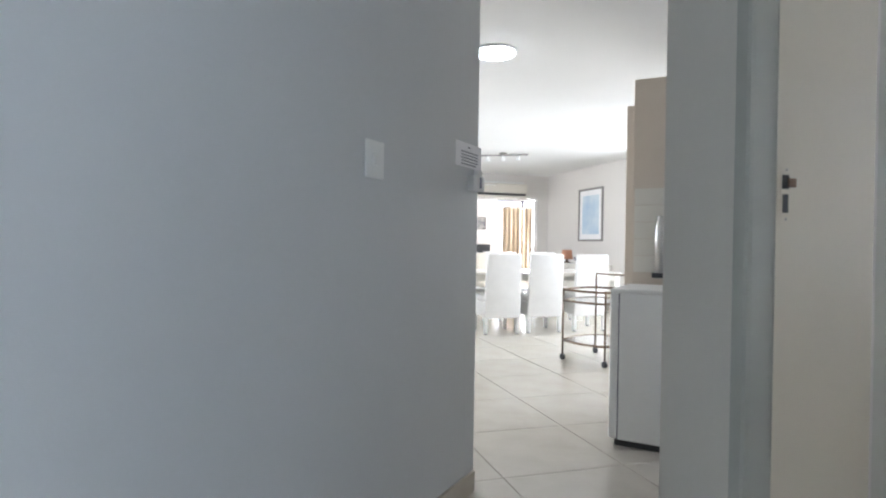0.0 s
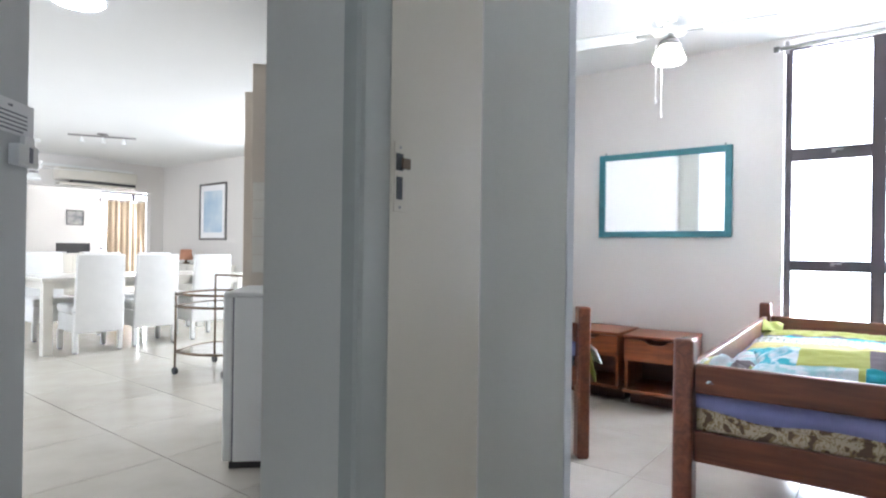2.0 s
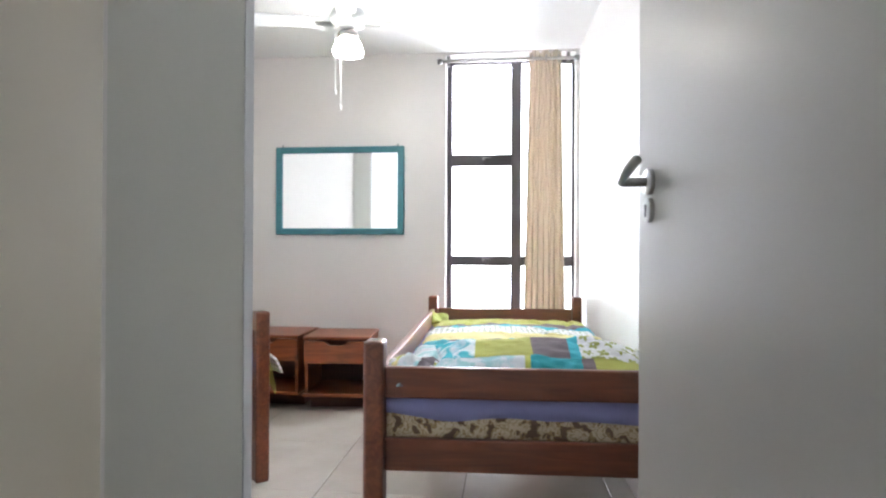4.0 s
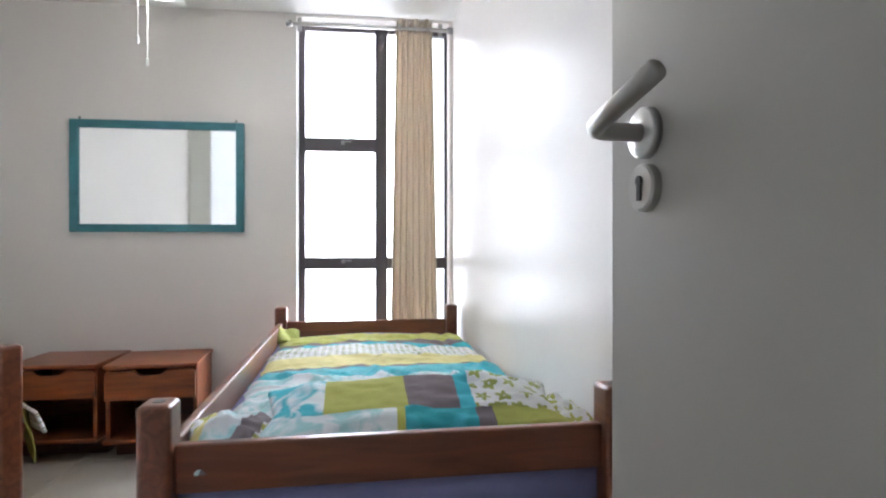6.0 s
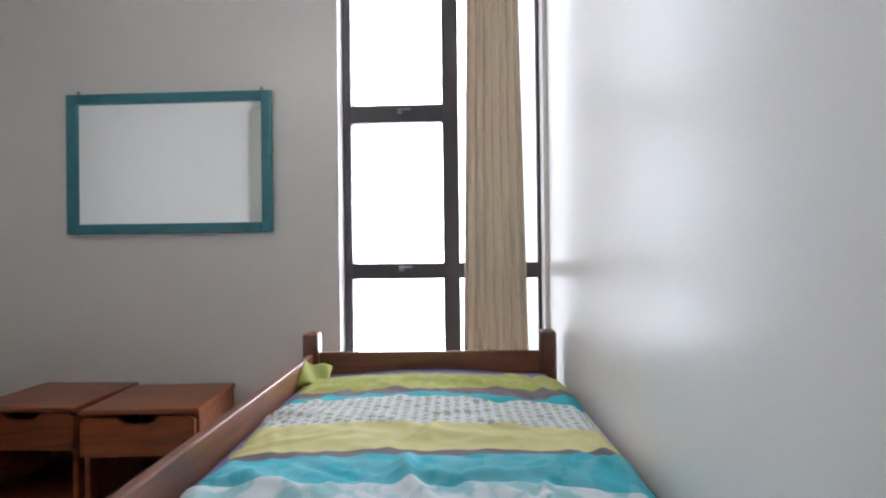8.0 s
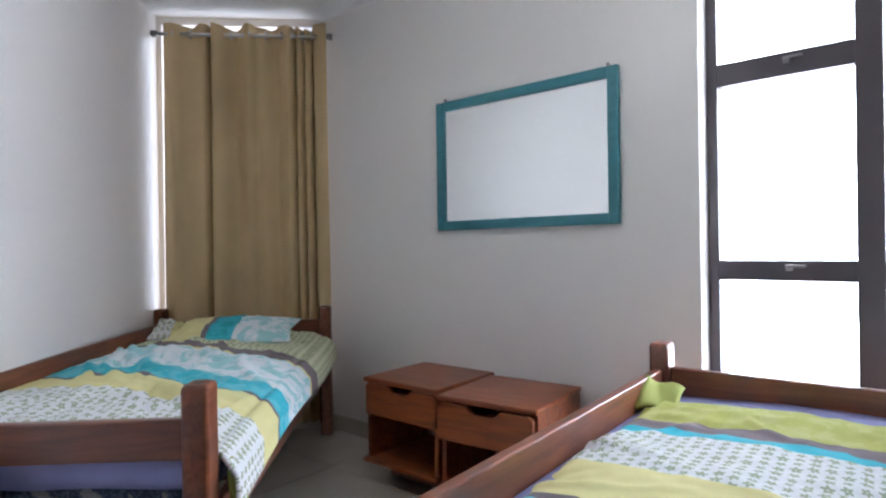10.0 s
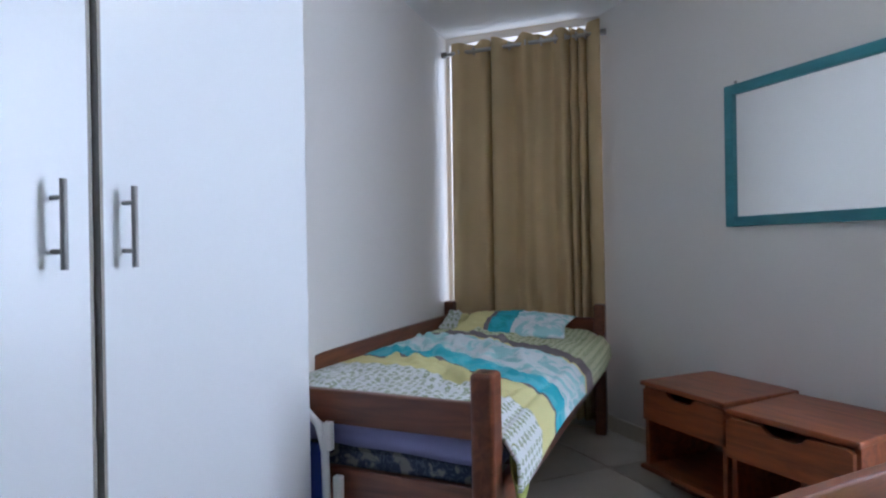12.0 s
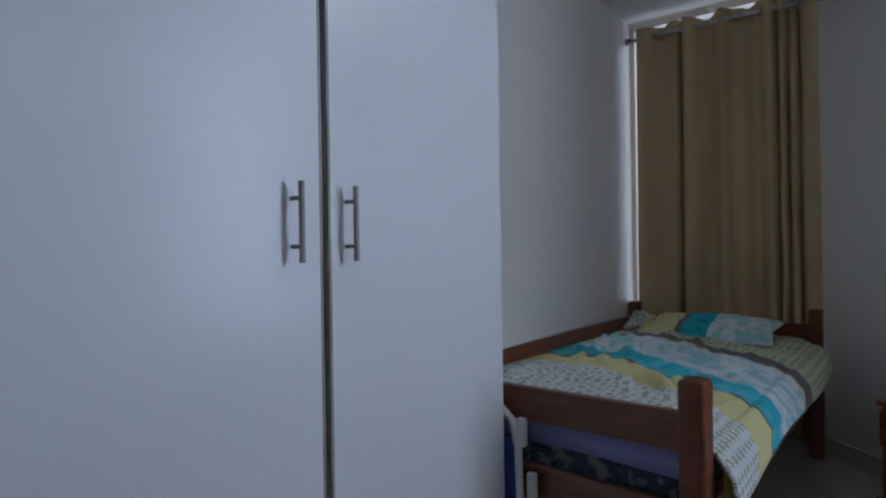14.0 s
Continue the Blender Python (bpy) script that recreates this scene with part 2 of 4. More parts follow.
M_TICK = floral("golden_floral_ticking", (0.60, 0.52, 0.36), (0.15, 0.10, 0.065), (0.36, 0.26, 0.13), 32.0)
M_TICK_BLUE = floral("navy_floral_ticking", (0.030, 0.042, 0.075), (0.20, 0.20, 0.19), (0.085, 0.10, 0.13), 24.0)
M_GLOBE = glow("lit_glass_shade", (1.0, 0.95, 0.86), 42.0)
# Beige puts the shade on the air conditioner casing into its colour
M_AC = mat("shaded_cream_plastic", (0.66, 0.62, 0.54), 0.4, 0, 0.05, 4)
M_SPOT = glow("lit_ceiling_lamp", (0.86, 0.94, 1.0), 25.0)
M_WICKER = mat("white_leatherette", (0.80, 0.79, 0.77), 0.4, 0, 0.05, 10, 0.2, 60)
M_TABLE = mat("white_table_lacquer", (0.76, 0.73, 0.66), 0.22, 0, 0.05, 3)
M_BRASS = mat("aged_brass", (0.16, 0.11, 0.07), 0.38, 0.8, 0.2, 12)
M_CREAM = mat("cream_cabinet", (0.66, 0.58, 0.49), 0.4, 0, 0.06, 3)
M_PAPER = mat("paper", (0.88, 0.87, 0.88), 0.8, 0, 0.03, 9)
M_INK = mat("grey_ink", (0.20, 0.20, 0.23), 0.8)
M_ART = mat("pale_blue_print", (0.70, 0.76, 0.80), 0.5, 0, 0.3, 2.2, 0.02, 60, col2=(0.36, 0.52, 0.68))
M_ART_DARK = mat("seascape_print", (0.10, 0.11, 0.13), 0.5, 0, 0.3, 9, 0.02, 60, col2=(0.45, 0.42, 0.38))
M_TERRA = mat("terracotta_shade", (0.55, 0.26, 0.16), 0.7)
M_GROUND = mat("pale_paving", (0.55, 0.53, 0.50), 0.9, 0, 0.15, 0.6)
M_GLASS = bpy.data.materials.new("window_glass")
M_GLASS.use_nodes = True
_g = M_GLASS.node_tree.nodes["Principled BSDF"]
_g.inputs["Transmission Weight"].default_value, _g.inputs["Roughness"].default_value, _g.inputs["IOR"].default_value = 1.0, 0.0, 1.45


# ---- mesh helpers ----
def box(x0, y0, z0, x1, y1, z1, bev=0.0, seg=2):
    bm = bmesh.new()
    bmesh.ops.create_cube(bm, size=1.0)
    for v in bm.verts:
        v.co = Vector(((x0 + x1) / 2 + v.co.x * (x1 - x0), (y0 + y1) / 2 + v.co.y * (y1 - y0), (z0 + z1) / 2 + v.co.z * (z1 - z0)))
    if bev:
        bmesh.ops.bevel(bm, geom=bm.edges[:], offset=bev, segments=seg, affect="EDGES", profile=0.5)
    return bm


def prism(poly, z0, z1, bev=0.0):
    bm = bmesh.new()
    f = bm.faces.new([bm.verts.new((x, y, z0)) for x, y in poly])
    g = bmesh.ops.extrude_face_region(bm, geom=[f])
    for v in g["geom"]:
        if isinstance(v, bmesh.types.BMVert):
            v.co.z = z1
    bmesh.ops.recalc_face_normals(bm, faces=bm.faces[:])
    if bev:
        bmesh.ops.bevel(bm, geom=bm.edges[:], offset=bev, segments=2, affect="EDGES", profile=0.5)
    return bm


def tube(points, r, n=10):
    """A round bar along a line of points; r may be a list."""
    pts = [Vector(p) for p in points]
    rr = r if isinstance(r, (list, tuple)) else [r] * len(pts)
    bm, rings = bmesh.new(), []
    side = None
    for i, p in enumerate(pts):
        d = (pts[min(i + 1, len(pts) - 1)] - pts[max(i - 1, 0)]).normalized()
        if side is None:
            side = d.orthogonal().normalized()
        side = (side - d * side.dot(d)).normalized()
        up = d.cross(side)
        rings.append([bm.verts.new(p + rr[i] * (math.cos(a) * side + math.sin(a) * up)) for a in [2 * math.pi * k / n for k in range(n)]])
    for a, b in zip(rings, rings[1:]):
        for k in range(n):
            bm.faces.new((a[k], a[(k + 1) % n], b[(k + 1) % n], b[k]))
    bm.faces.new(rings[0][::-1]), bm.faces.new(rings[-1])
    bmesh.ops.recalc_face_normals(bm, faces=bm.faces[:])
    return bm


def lathe(profile, n=24, at=(0, 0, 0)):
    return tube([(at[0], at[1], at[2] + z) for _, z in profile], [max(r, 0.0005) for r, _ in profile], n)


def moved(bm, m):
    bmesh.ops.transform(bm, matrix=m, verts=bm.verts[:])
    return bm


def mesh_of(bms, name, material, smooth=False):
    out = bmesh.new()
    for b in bms if isinstance(bms, (list, tuple)) else [bms]:
        tmp = bpy.data.meshes.new("tmp")
        b.to_mesh(tmp)
        b.free()
        out.from_mesh(tmp)
        bpy.data.meshes.remove(tmp)
    me = bpy.data.meshes.new(name)
    out.to_mesh(me)
    out.free()
    me.materials.append(material)
    if smooth:
        me.polygons.foreach_set("use_smooth", [True] * len(me.polygons))
    return me


def part(name, bms, material, parent, label="", smooth=False):
    ob = new(name, mesh_of(bms, name, material, smooth))
    ob.parent = parent
    return tagged(ob, label)


def thing(name, m, label, category, group="", kind=""):
    ob = new(name)
    ob.matrix_world = m
    return tagged(ob, label, category, group, kind)


def solid(name, bms, material, label, category, kind="", m=None, smooth=False):
    ob = new(name, mesh_of(bms, name, material, smooth))
    if m:
        ob.matrix_world = m
    return tagged(ob, label, category, "", kind)


def structure(name, bms, material, label="", m=None):
    return solid(name, bms, material, label or name.replace("_", " "), name.split("_")[0], "structure", m)


R2 = math.sqrt(2)
CEIL = 2.347


def uv_to_xy(u, v):
    """Diagonal plan axes: u along (1, 1), v along (-1, 1)."""
    return ((u - v) / R2, (u + v) / R2)


DIAG = pose(0, 0, 0, 0, 0, 45)  # local x = u, local y = v

# ---- structure ----
XM = 4.535                     # face of the mirror wall
VL = 0.466                 # face of the diagonal wall beside the bed
UW = 5.95                 # face of the curtained window wall


def wall_with_hole(x0, y0, x1, y1, holes, axis, z1=CEIL):
    """Boxes round holes (a0, a1, z0, z1) along the axis 'x' or 'y'."""
    out, pos = [], (x0 if axis == "x" else y0)
    end = x1 if axis == "x" else y1

    def piece(a, b, lo, hi):
        if b - a > 1e-4 and hi - lo > 1e-4:
            out.append(box(a, y0, lo, b, y1, hi) if axis == "x" else box(x0, a, lo, x1, b, hi))
    for a, b, lo, hi in holes:
        piece(pos, a, 0, z1), piece(a, b, 0, lo), piece(a, b, hi, z1)
        pos = b
    piece(pos, end, 0, z1)
    return out


structure("wall_mirror_side", wall_with_hole(XM, 0.70, XM + 0.23, 3.99, [(0.966, 1.837, 0.20, 2.33)], "y"), M_WALL, "off-white painted bedroom wall with a tall window")
structure("wall_curtain_side", wall_with_hole(UW, -0.72 / R2, UW + 0.2, VL, [(-0.4985, 0.440, 0.25, 2.305)], "y"), M_WALL, "off-white painted bedroom wall with a curtained window", DIAG)
structure("wall_diagonal", box(2.98 / R2, VL, 0, UW + 0.2, VL + 0.12, CEIL), M_WALL, "off-white painted diagonal bedroom wall", DIAG)
structure("wall_bed_side", prism([(1.02, 0.838), (XM, 0.945), (XM, 0.80), (1.02, 0.70)], 0, CEIL), M_WALL, "off-white satin bedroom wall beside the bed")
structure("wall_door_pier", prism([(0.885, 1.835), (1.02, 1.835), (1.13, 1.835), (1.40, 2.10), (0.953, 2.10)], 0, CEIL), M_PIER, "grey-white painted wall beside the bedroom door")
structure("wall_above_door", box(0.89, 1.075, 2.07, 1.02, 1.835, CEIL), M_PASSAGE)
# Opening out of view, made to hold the passage fill lamp
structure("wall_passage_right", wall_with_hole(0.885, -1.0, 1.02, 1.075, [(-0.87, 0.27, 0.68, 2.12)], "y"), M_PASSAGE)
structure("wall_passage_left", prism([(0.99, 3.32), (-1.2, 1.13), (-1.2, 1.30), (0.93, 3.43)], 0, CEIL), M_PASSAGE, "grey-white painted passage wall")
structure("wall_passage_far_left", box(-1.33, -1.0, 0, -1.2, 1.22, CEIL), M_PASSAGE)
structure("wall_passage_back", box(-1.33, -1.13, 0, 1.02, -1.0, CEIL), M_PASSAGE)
# The hole is unseen, cut only for the added living room fill
structure("wall_living_left", wall_with_hole(-1.4, 3.43, -1.27, 11.2, [(7.1, 10.1, 0.3, 2.1)], "y"), M_WALL)
structure("wall_living_near", box(-1.4, 3.30, 0, 0.93, 3.43, CEIL), M_WALL)
structure("wall_living_right", wall_with_hole(5.31, 5.0, 5.44, 11.2, [(5.3, 8.1, 0.4, 2.2)], "y"), M_WALL, "off-white living room wall with a window")
structure("wall_living_far", wall_with_hole(-1.4, 11.2, 5.44, 11.35, [(1.0, 5.09, 0.0, 1.88)], "x"), M_WALL, "off-white living room wall with a wide opening")
structure("wall_sunroom_far", wall_with_hole(0.4, 14.5, 7.3, 14.65, [(5.62, 7.0, 0.3, 2.15)], "x"), M_WALL, "off-white sunroom wall with a window")
structure("wall_sunroom_left", box(0.27, 11.35, 0, 0.4, 14.65, CEIL), M_WALL)
structure("wall_sunroom_right", box(7.3, 11.2, 0, 7.43, 14.65, CEIL), M_WALL)
structure("wall_sunroom_near", box(5.44, 11.2, 0, 7.3, 11.35, CEIL), M_WALL)
structure("wall_living_kitchen", box(3.85, 4.88, 0, 5.44, 5.0, CEIL), M_WALL)
structure("ceiling", prism([(-1.4, -1.13), (4.77, -1.13), (4.77, 4.0), (4.0, 4.95), (5.44, 4.95), (5.44, 11.2), (7.43, 11.2), (7.43, 14.65), (-1.4, 14.65)], CEIL, CEIL + 0.12), M_CEIL, "white painted ceiling")
structure("ground", box(-60, -60, -3.4, 160, 160, -3.3), M_GROUND, "pale paved ground outside")

# skirting
SK = 0.085
structure("baseboard", [box(XM - 0.012, 0.95, 0, XM, 3.97, SK, 0.003)], M_SKIRT, "beige tile skirting along the mirror wall")
structure("baseboard", [box(1.9, VL - 0.012, 0, UW - 0.012, VL, SK, 0.003)], M_SKIRT, "beige tile skirting along the diagonal wall", DIAG)
structure("baseboard", [box(0.3, 2.33 / R2 - 0.012, 0, 4.30 / R2, 2.33 / R2, SK, 0.003)], M_SKIRT, "beige tile skirting along the passage wall", DIAG)
structure("baseboard", [box(5.298, 8.2, 0, 5.31, 11.2, SK, 0.003)], M_SKIRT, "beige tile skirting along the living room wall")


# ---- windows ----
def window_thing(name, m, w, z0, z1, bars, mullions, label, fw=0.035, depth=0.05, fe=0.035):
    """A metal window across local x from 0 to w: heights of the bars, places of the mullions."""
    t = thing(name, m, label, "window", "", "structure")
    d = depth / 2
    part("window_frame", [box(0, -d, z0, fw, d, z1, 0.003), box(w - fe, -d, z0, w, d, z1, 0.003),
                          box(fw, -d, z0, w - fe, d, z0 + fw, 0.003), box(fw, -d, z1 - fw, w - fe, d, z1, 0.003)], M_ALU, t)
    for a, b in mullions:
        part("mullion", box(a, -d - 0.004, z0 + fw, b, d + 0.004, z1 - fw, 0.003), M_ALU, t)
    edges = [fw] + [q for ab in mullions for q in ab] + [w - fe]
    for i in range(0, len(edges), 2):
        a, b = edges[i], edges[i + 1]
        zs = [z0 + fw]
        for lo, hi in bars if i == 0 else bars[:1]:
            part("transom", box(a, -d - 0.002, lo, b, d + 0.002, hi, 0.003), M_ALU, t)
            if i == 0:
                c = a + (b - a) * 0.55
                part("stay_handle", [box(c - 0.015, -d - 0.020, (lo + hi) / 2 + 0.012, c + 0.045, -d - 0.010, (lo + hi) / 2 + 0.021, 0.003),
                                     box(c - 0.014, -d - 0.014, (lo + hi) / 2, c + 0.006, -d, (lo + hi) / 2 + 0.022, 0.002)], M_STEEL_DARK, t, "worn window catch")
            zs += [lo, hi]
        zs.append(z1 - fw)
        for j in range(0, len(zs), 2):
            p = part("pane", box(a - 0.004, -0.003, zs[j] - 0.004, b + 0.004, 0.003, zs[j + 1] + 0.004), M_GLASS, t)
            p.visible_shadow = False
    return t


# local x runs along -y of the room; local -y looks into the room
window_thing("window_1", pose(4.655, 1.835, 0, 0, 0, -90), 0.867, 0.20, 2.325, [(0.897, 0.966), (1.588, 1.667)], [(0.44, 0.512)],
             "tall dark bronze metal window with three panes above a bed", fe=0.014)
structure("window_sill", box(XM - 0.012, 0.967, 0.17, 4.63, 1.837, 0.205, 0.004), M_WALL, "painted window sill")
window_thing("window_2", Matrix.Translation((*uv_to_xy(UW + 0.12, 0.440), 0)) @ pose(0, 0, 0, 0, 0, -45), 0.938, 0.25, 2.303, [(0.897, 0.966), (1.588, 1.667)], [(0.42, 0.47)],
             "dark bronze metal window behind a drawn tan curtain")
window_thing("window_3", pose(5.62, 14.58, 0, 0, 0, 0), 1.38, 0.30, 2.15, [(0.9, 0.95)], [(0.66, 0.72)], "bright sunroom window behind a curtain")
window_thing("window_4", pose(5.38, 8.1, 0, 0, 0, -90), 2.8, 0.40, 2.2, [], [(0.9, 0.96), (1.84, 1.90)], "wide dining room window")


# ---- curtains ----
def curtain(width, z0, z1, folds, sway, seed, wave_top, flare=0.0, zigzag=()):
    """Hanging cloth across local x. folds: (place as a share of the width, depth, half width as a share).
    flare: share by which the hem is wider than the head; zigzag: (place, drop) along the head."""
    bm = bmesh.new()
    nx, nz = 220, 24
    rnd = random.Random(seed)
    lean = [rnd.uniform(-0.3, 0.3) * w for _, _, w in folds]
    rows = []
    for k in range(nz + 1):
        f = k / nz
        row = []
        for i in range(nx + 1):
            s = i / nx
            x = width * (0.5 + (s - 0.5) * (1 + flare * (f - 0.6)))
            y = sway[0] * math.sin(2 * math.pi * (s * sway[1] + sway[2])) * (1.15 - 0.35 * f)
            for (p, d, w), le in zip(folds, lean):
                q = (s - p - le * f) / w
                y += d * math.exp(-q * q) * (0.9 + 0.2 * f)
                if d > 0.05:
                    x += 0.5 * w * width * math.exp(-2 * (q + 0.8) ** 2)   # the lip lies over the fold
            y += min(0.004, 0.15 * sway[0]) * noise.noise((s * 6, f * 2.5, seed))
            if zigzag:
                j = max(j for j in range(len(zigzag) - 1) if zigzag[j][0] <= s)
                (p0, d0), (p1, d1) = zigzag[j], zigzag[j + 1]
                drop = d0 + (d1 - d0) * (s - p0) / (p1 - p0)
            else:
                drop = wave_top * (0.5 + 0.5 * math.sin(2 * math.pi * (s * sway[1] + sway[2]) + 0.9))
            row.append(bm.verts.new((x, y, z1 - drop * max(0.0, 1 - 6 * f) - (z1 - z0) * f)))
        rows.append(row)
    for a, b in zip(rows, rows[1:]):
        for i in range(nx):
            bm.faces.new((a[i], a[i + 1], b[i + 1], b[i]))
    return bm


def pleats(n, depth, width):
    return [((k + 0.5) / n, depth * (0.85 + 0.3 * ((k * 7) % 3) / 2), width) for k in range(n)]


def curtain_thing(name, m, width, z0, z1, folds, sway, seed, material, label, rail_z, rail_y, rings, wave=0.0, flare=0.0, zigzag=()):
    t = thing(name, m, label, "curtain")
    c = part("cloth", curtain(width, z0, z1, folds, sway, seed, wave, flare, zigzag), material, t, "", True)
    s = c.modifiers.new("thick", "SOLIDIFY")
    s.thickness = 0.003
    for x in rings:
        ring = [(x + 0.0, rail_y + 0.021 * math.cos(q), rail_z + 0.021 * math.sin(q)) for q in [2 * math.pi * k / 14 for k in range(15)]]
        part("eyelet", tube([(p[0] + 0.004 * (k % 2), p[1], p[2]) for k, p in enumerate(ring)], 0.005, 6), M_STEEL, t, "steel eyelet ring", True)
    return t


def rail_thing(m, x0, x1, z, y, wall_y, label, r=0.011):
    t = thing("curtain_rail", m, label, "curtain rail")
    part("rod", tube([(x0, y, z), (x1, y, z)], r, 12), M_STEEL, t, "", True)
    for x, s in ((x0, -1), (x1, 1)):
        part("finial", tube([(x, y, z), (x + s * 0.008, y, z), (x + s * 0.035, y, z)], [r, r * 1.7, r * 1.7], 14), M_STEEL_DARK, t, "", True)
    for x in (x0 + 0.03, x1 - 0.03):
        part("bracket", [tube([(x, y, z), (x, wall_y, z + 0.015)], 0.006, 8), box(x - 0.012, wall_y - 0.004, z - 0.02, x + 0.012, wall_y + 0.004, z + 0.06, 0.002)], M_STEEL_DARK, t)
    return t


W1 = pose(4.47, 1.87, 0, 0, 0, -90)   # local x: room -y, local y: room x
rail_thing(W1, 0.02, 0.88, 2.265, 0.0, 0.061, "thin steel curtain rail above the tall window")
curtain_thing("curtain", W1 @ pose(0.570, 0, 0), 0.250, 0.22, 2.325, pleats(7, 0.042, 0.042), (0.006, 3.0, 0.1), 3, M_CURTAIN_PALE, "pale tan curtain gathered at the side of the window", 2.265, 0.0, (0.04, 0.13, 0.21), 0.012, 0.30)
W2 = Matrix.Translation((*uv_to_xy(UW - 0.057, 0.4455), 0)) @ pose(0, 0, 0, 0, 0, -45)
rail_thing(W2, 0.015, 0.925, 2.228, -0.01, 0.055, "steel curtain rail with end caps")
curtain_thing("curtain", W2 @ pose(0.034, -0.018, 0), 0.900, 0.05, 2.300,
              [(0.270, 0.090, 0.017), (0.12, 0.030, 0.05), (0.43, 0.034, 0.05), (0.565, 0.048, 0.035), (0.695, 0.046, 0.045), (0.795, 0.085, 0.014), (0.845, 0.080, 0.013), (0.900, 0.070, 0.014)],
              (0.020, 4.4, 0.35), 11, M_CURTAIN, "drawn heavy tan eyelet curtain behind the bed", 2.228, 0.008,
              (0.06, 0.15, 0.28, 0.37, 0.47, 0.56, 0.64, 0.70, 0.76, 0.81), 0.0, 0.02,
              ((0.0, 0.006), (0.17, 0.034), (0.215, 0.004), (0.265, 0.012), (0.29, 0.010), (0.43, 0.040), (0.505, 0.006), (0.65, 0.036), (0.70, 0.0), (0.785, 0.026), (0.80, 0.004), (0.83, 0.030),
               (0.845, 0.008), (0.885, 0.030), (0.90, 0.0), (1.001, 0.004)))
W3 = pose(5.68, 14.40, 0)
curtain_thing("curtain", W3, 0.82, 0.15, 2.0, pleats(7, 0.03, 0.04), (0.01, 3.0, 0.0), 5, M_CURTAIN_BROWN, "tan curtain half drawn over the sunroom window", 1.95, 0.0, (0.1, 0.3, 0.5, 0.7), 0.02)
rail_thing(W3, -0.1, 1.35, 1.95, 0.0, 0.10, "steel curtain rail in the sunroom")


# ---- mirror ----
def wall_mirror():
    t = thing("wall_mirror", pose(XM, 2.12, 1.108), "rectangular wall mirror in a teal painted wooden frame", "mirror")
    w, h, f = 0.903, 0.606, 0.043
    for nm, q in (("frame_side", (0, 0, f, h)), ("frame_side", (w - f, 0, w, h)), ("frame_rail", (f, 0, w - f, f)), ("frame_rail", (f, h - f, w - f, h))):
        part(nm, box(-0.028, q[0], q[1], -0.001, q[2], q[3], 0.004), M_TEAL, t)
    part("glass", box(-0.014, f - 0.006, f - 0.006, -0.004, w - f + 0.006, h - f + 0.006), M_MIRROR, t, "silvered mirror glass")
    for y in (0.045, w - 0.045):
        part("hanger", [box(-0.012, y - 0.006, h - 0.004, -0.004, y + 0.006, h + 0.018, 0.002), tube([(-0.014, y, h + 0.012), (-0.002, y, h + 0.012)], 0.004, 8)], M_STEEL_DARK, t)


wall_mirror()


# ---- bedroom door and its frame ----
def door_frame():
    t = thing("door_frame", pose(0, 0, 0), "cream painted door frame with a steel strike plate", "door frame", "", "structure")
    for edge, back in ((1.805, 1.835), (1.105, 1.075)):
        c = 0.008 if back > edge else -0.008
        part("jamb", prism([(0.931, back), (0.931, edge), (1.135, edge), (1.135, back)], 0, 2.04), M_FRAME, t)
        part("jamb_nose", prism([(0.878, back), (0.878, edge + c), (0.8805, edge + c * 0.3), (0.887, edge + c * 0.12), (0.931, edge + c * 0.12), (0.931, back)], 0, 2.04), M_JAMB_SHADE, t, "grey-olive jamb nosing, dark for the shade on it")
    part("head", box(0.878, 1.105, 2.04, 1.03, 1.805, 2.07, 0.006), M_FRAME, t)
    part("strike_plate", [box(0.938, 1.8042, 1.047, 0.962, 1.8060, 1.137, 0.0004)], M_FRAME, t, "painted-over strike plate")
    part("latch_hole", box(0.941, 1.8034, 1.100, 0.954, 1.8050, 1.122), M_BLACK, t)
    part("latch_lip", box(0.951, 1.8015, 1.103, 0.967, 1.8045, 1.117, 0.001), M_BRASS, t, "worn brown latch lip")
    part("bolt_hole", box(0.942, 1.8034, 1.063, 0.953, 1.8050, 1.092), M_BLACK, t)
    for z in (1.053, 1.130):
        part("screw", tube([(0.949, 1.8038, z), (0.949, 1.8055, z)], 0.002, 10), M_STEEL_DARK, t)


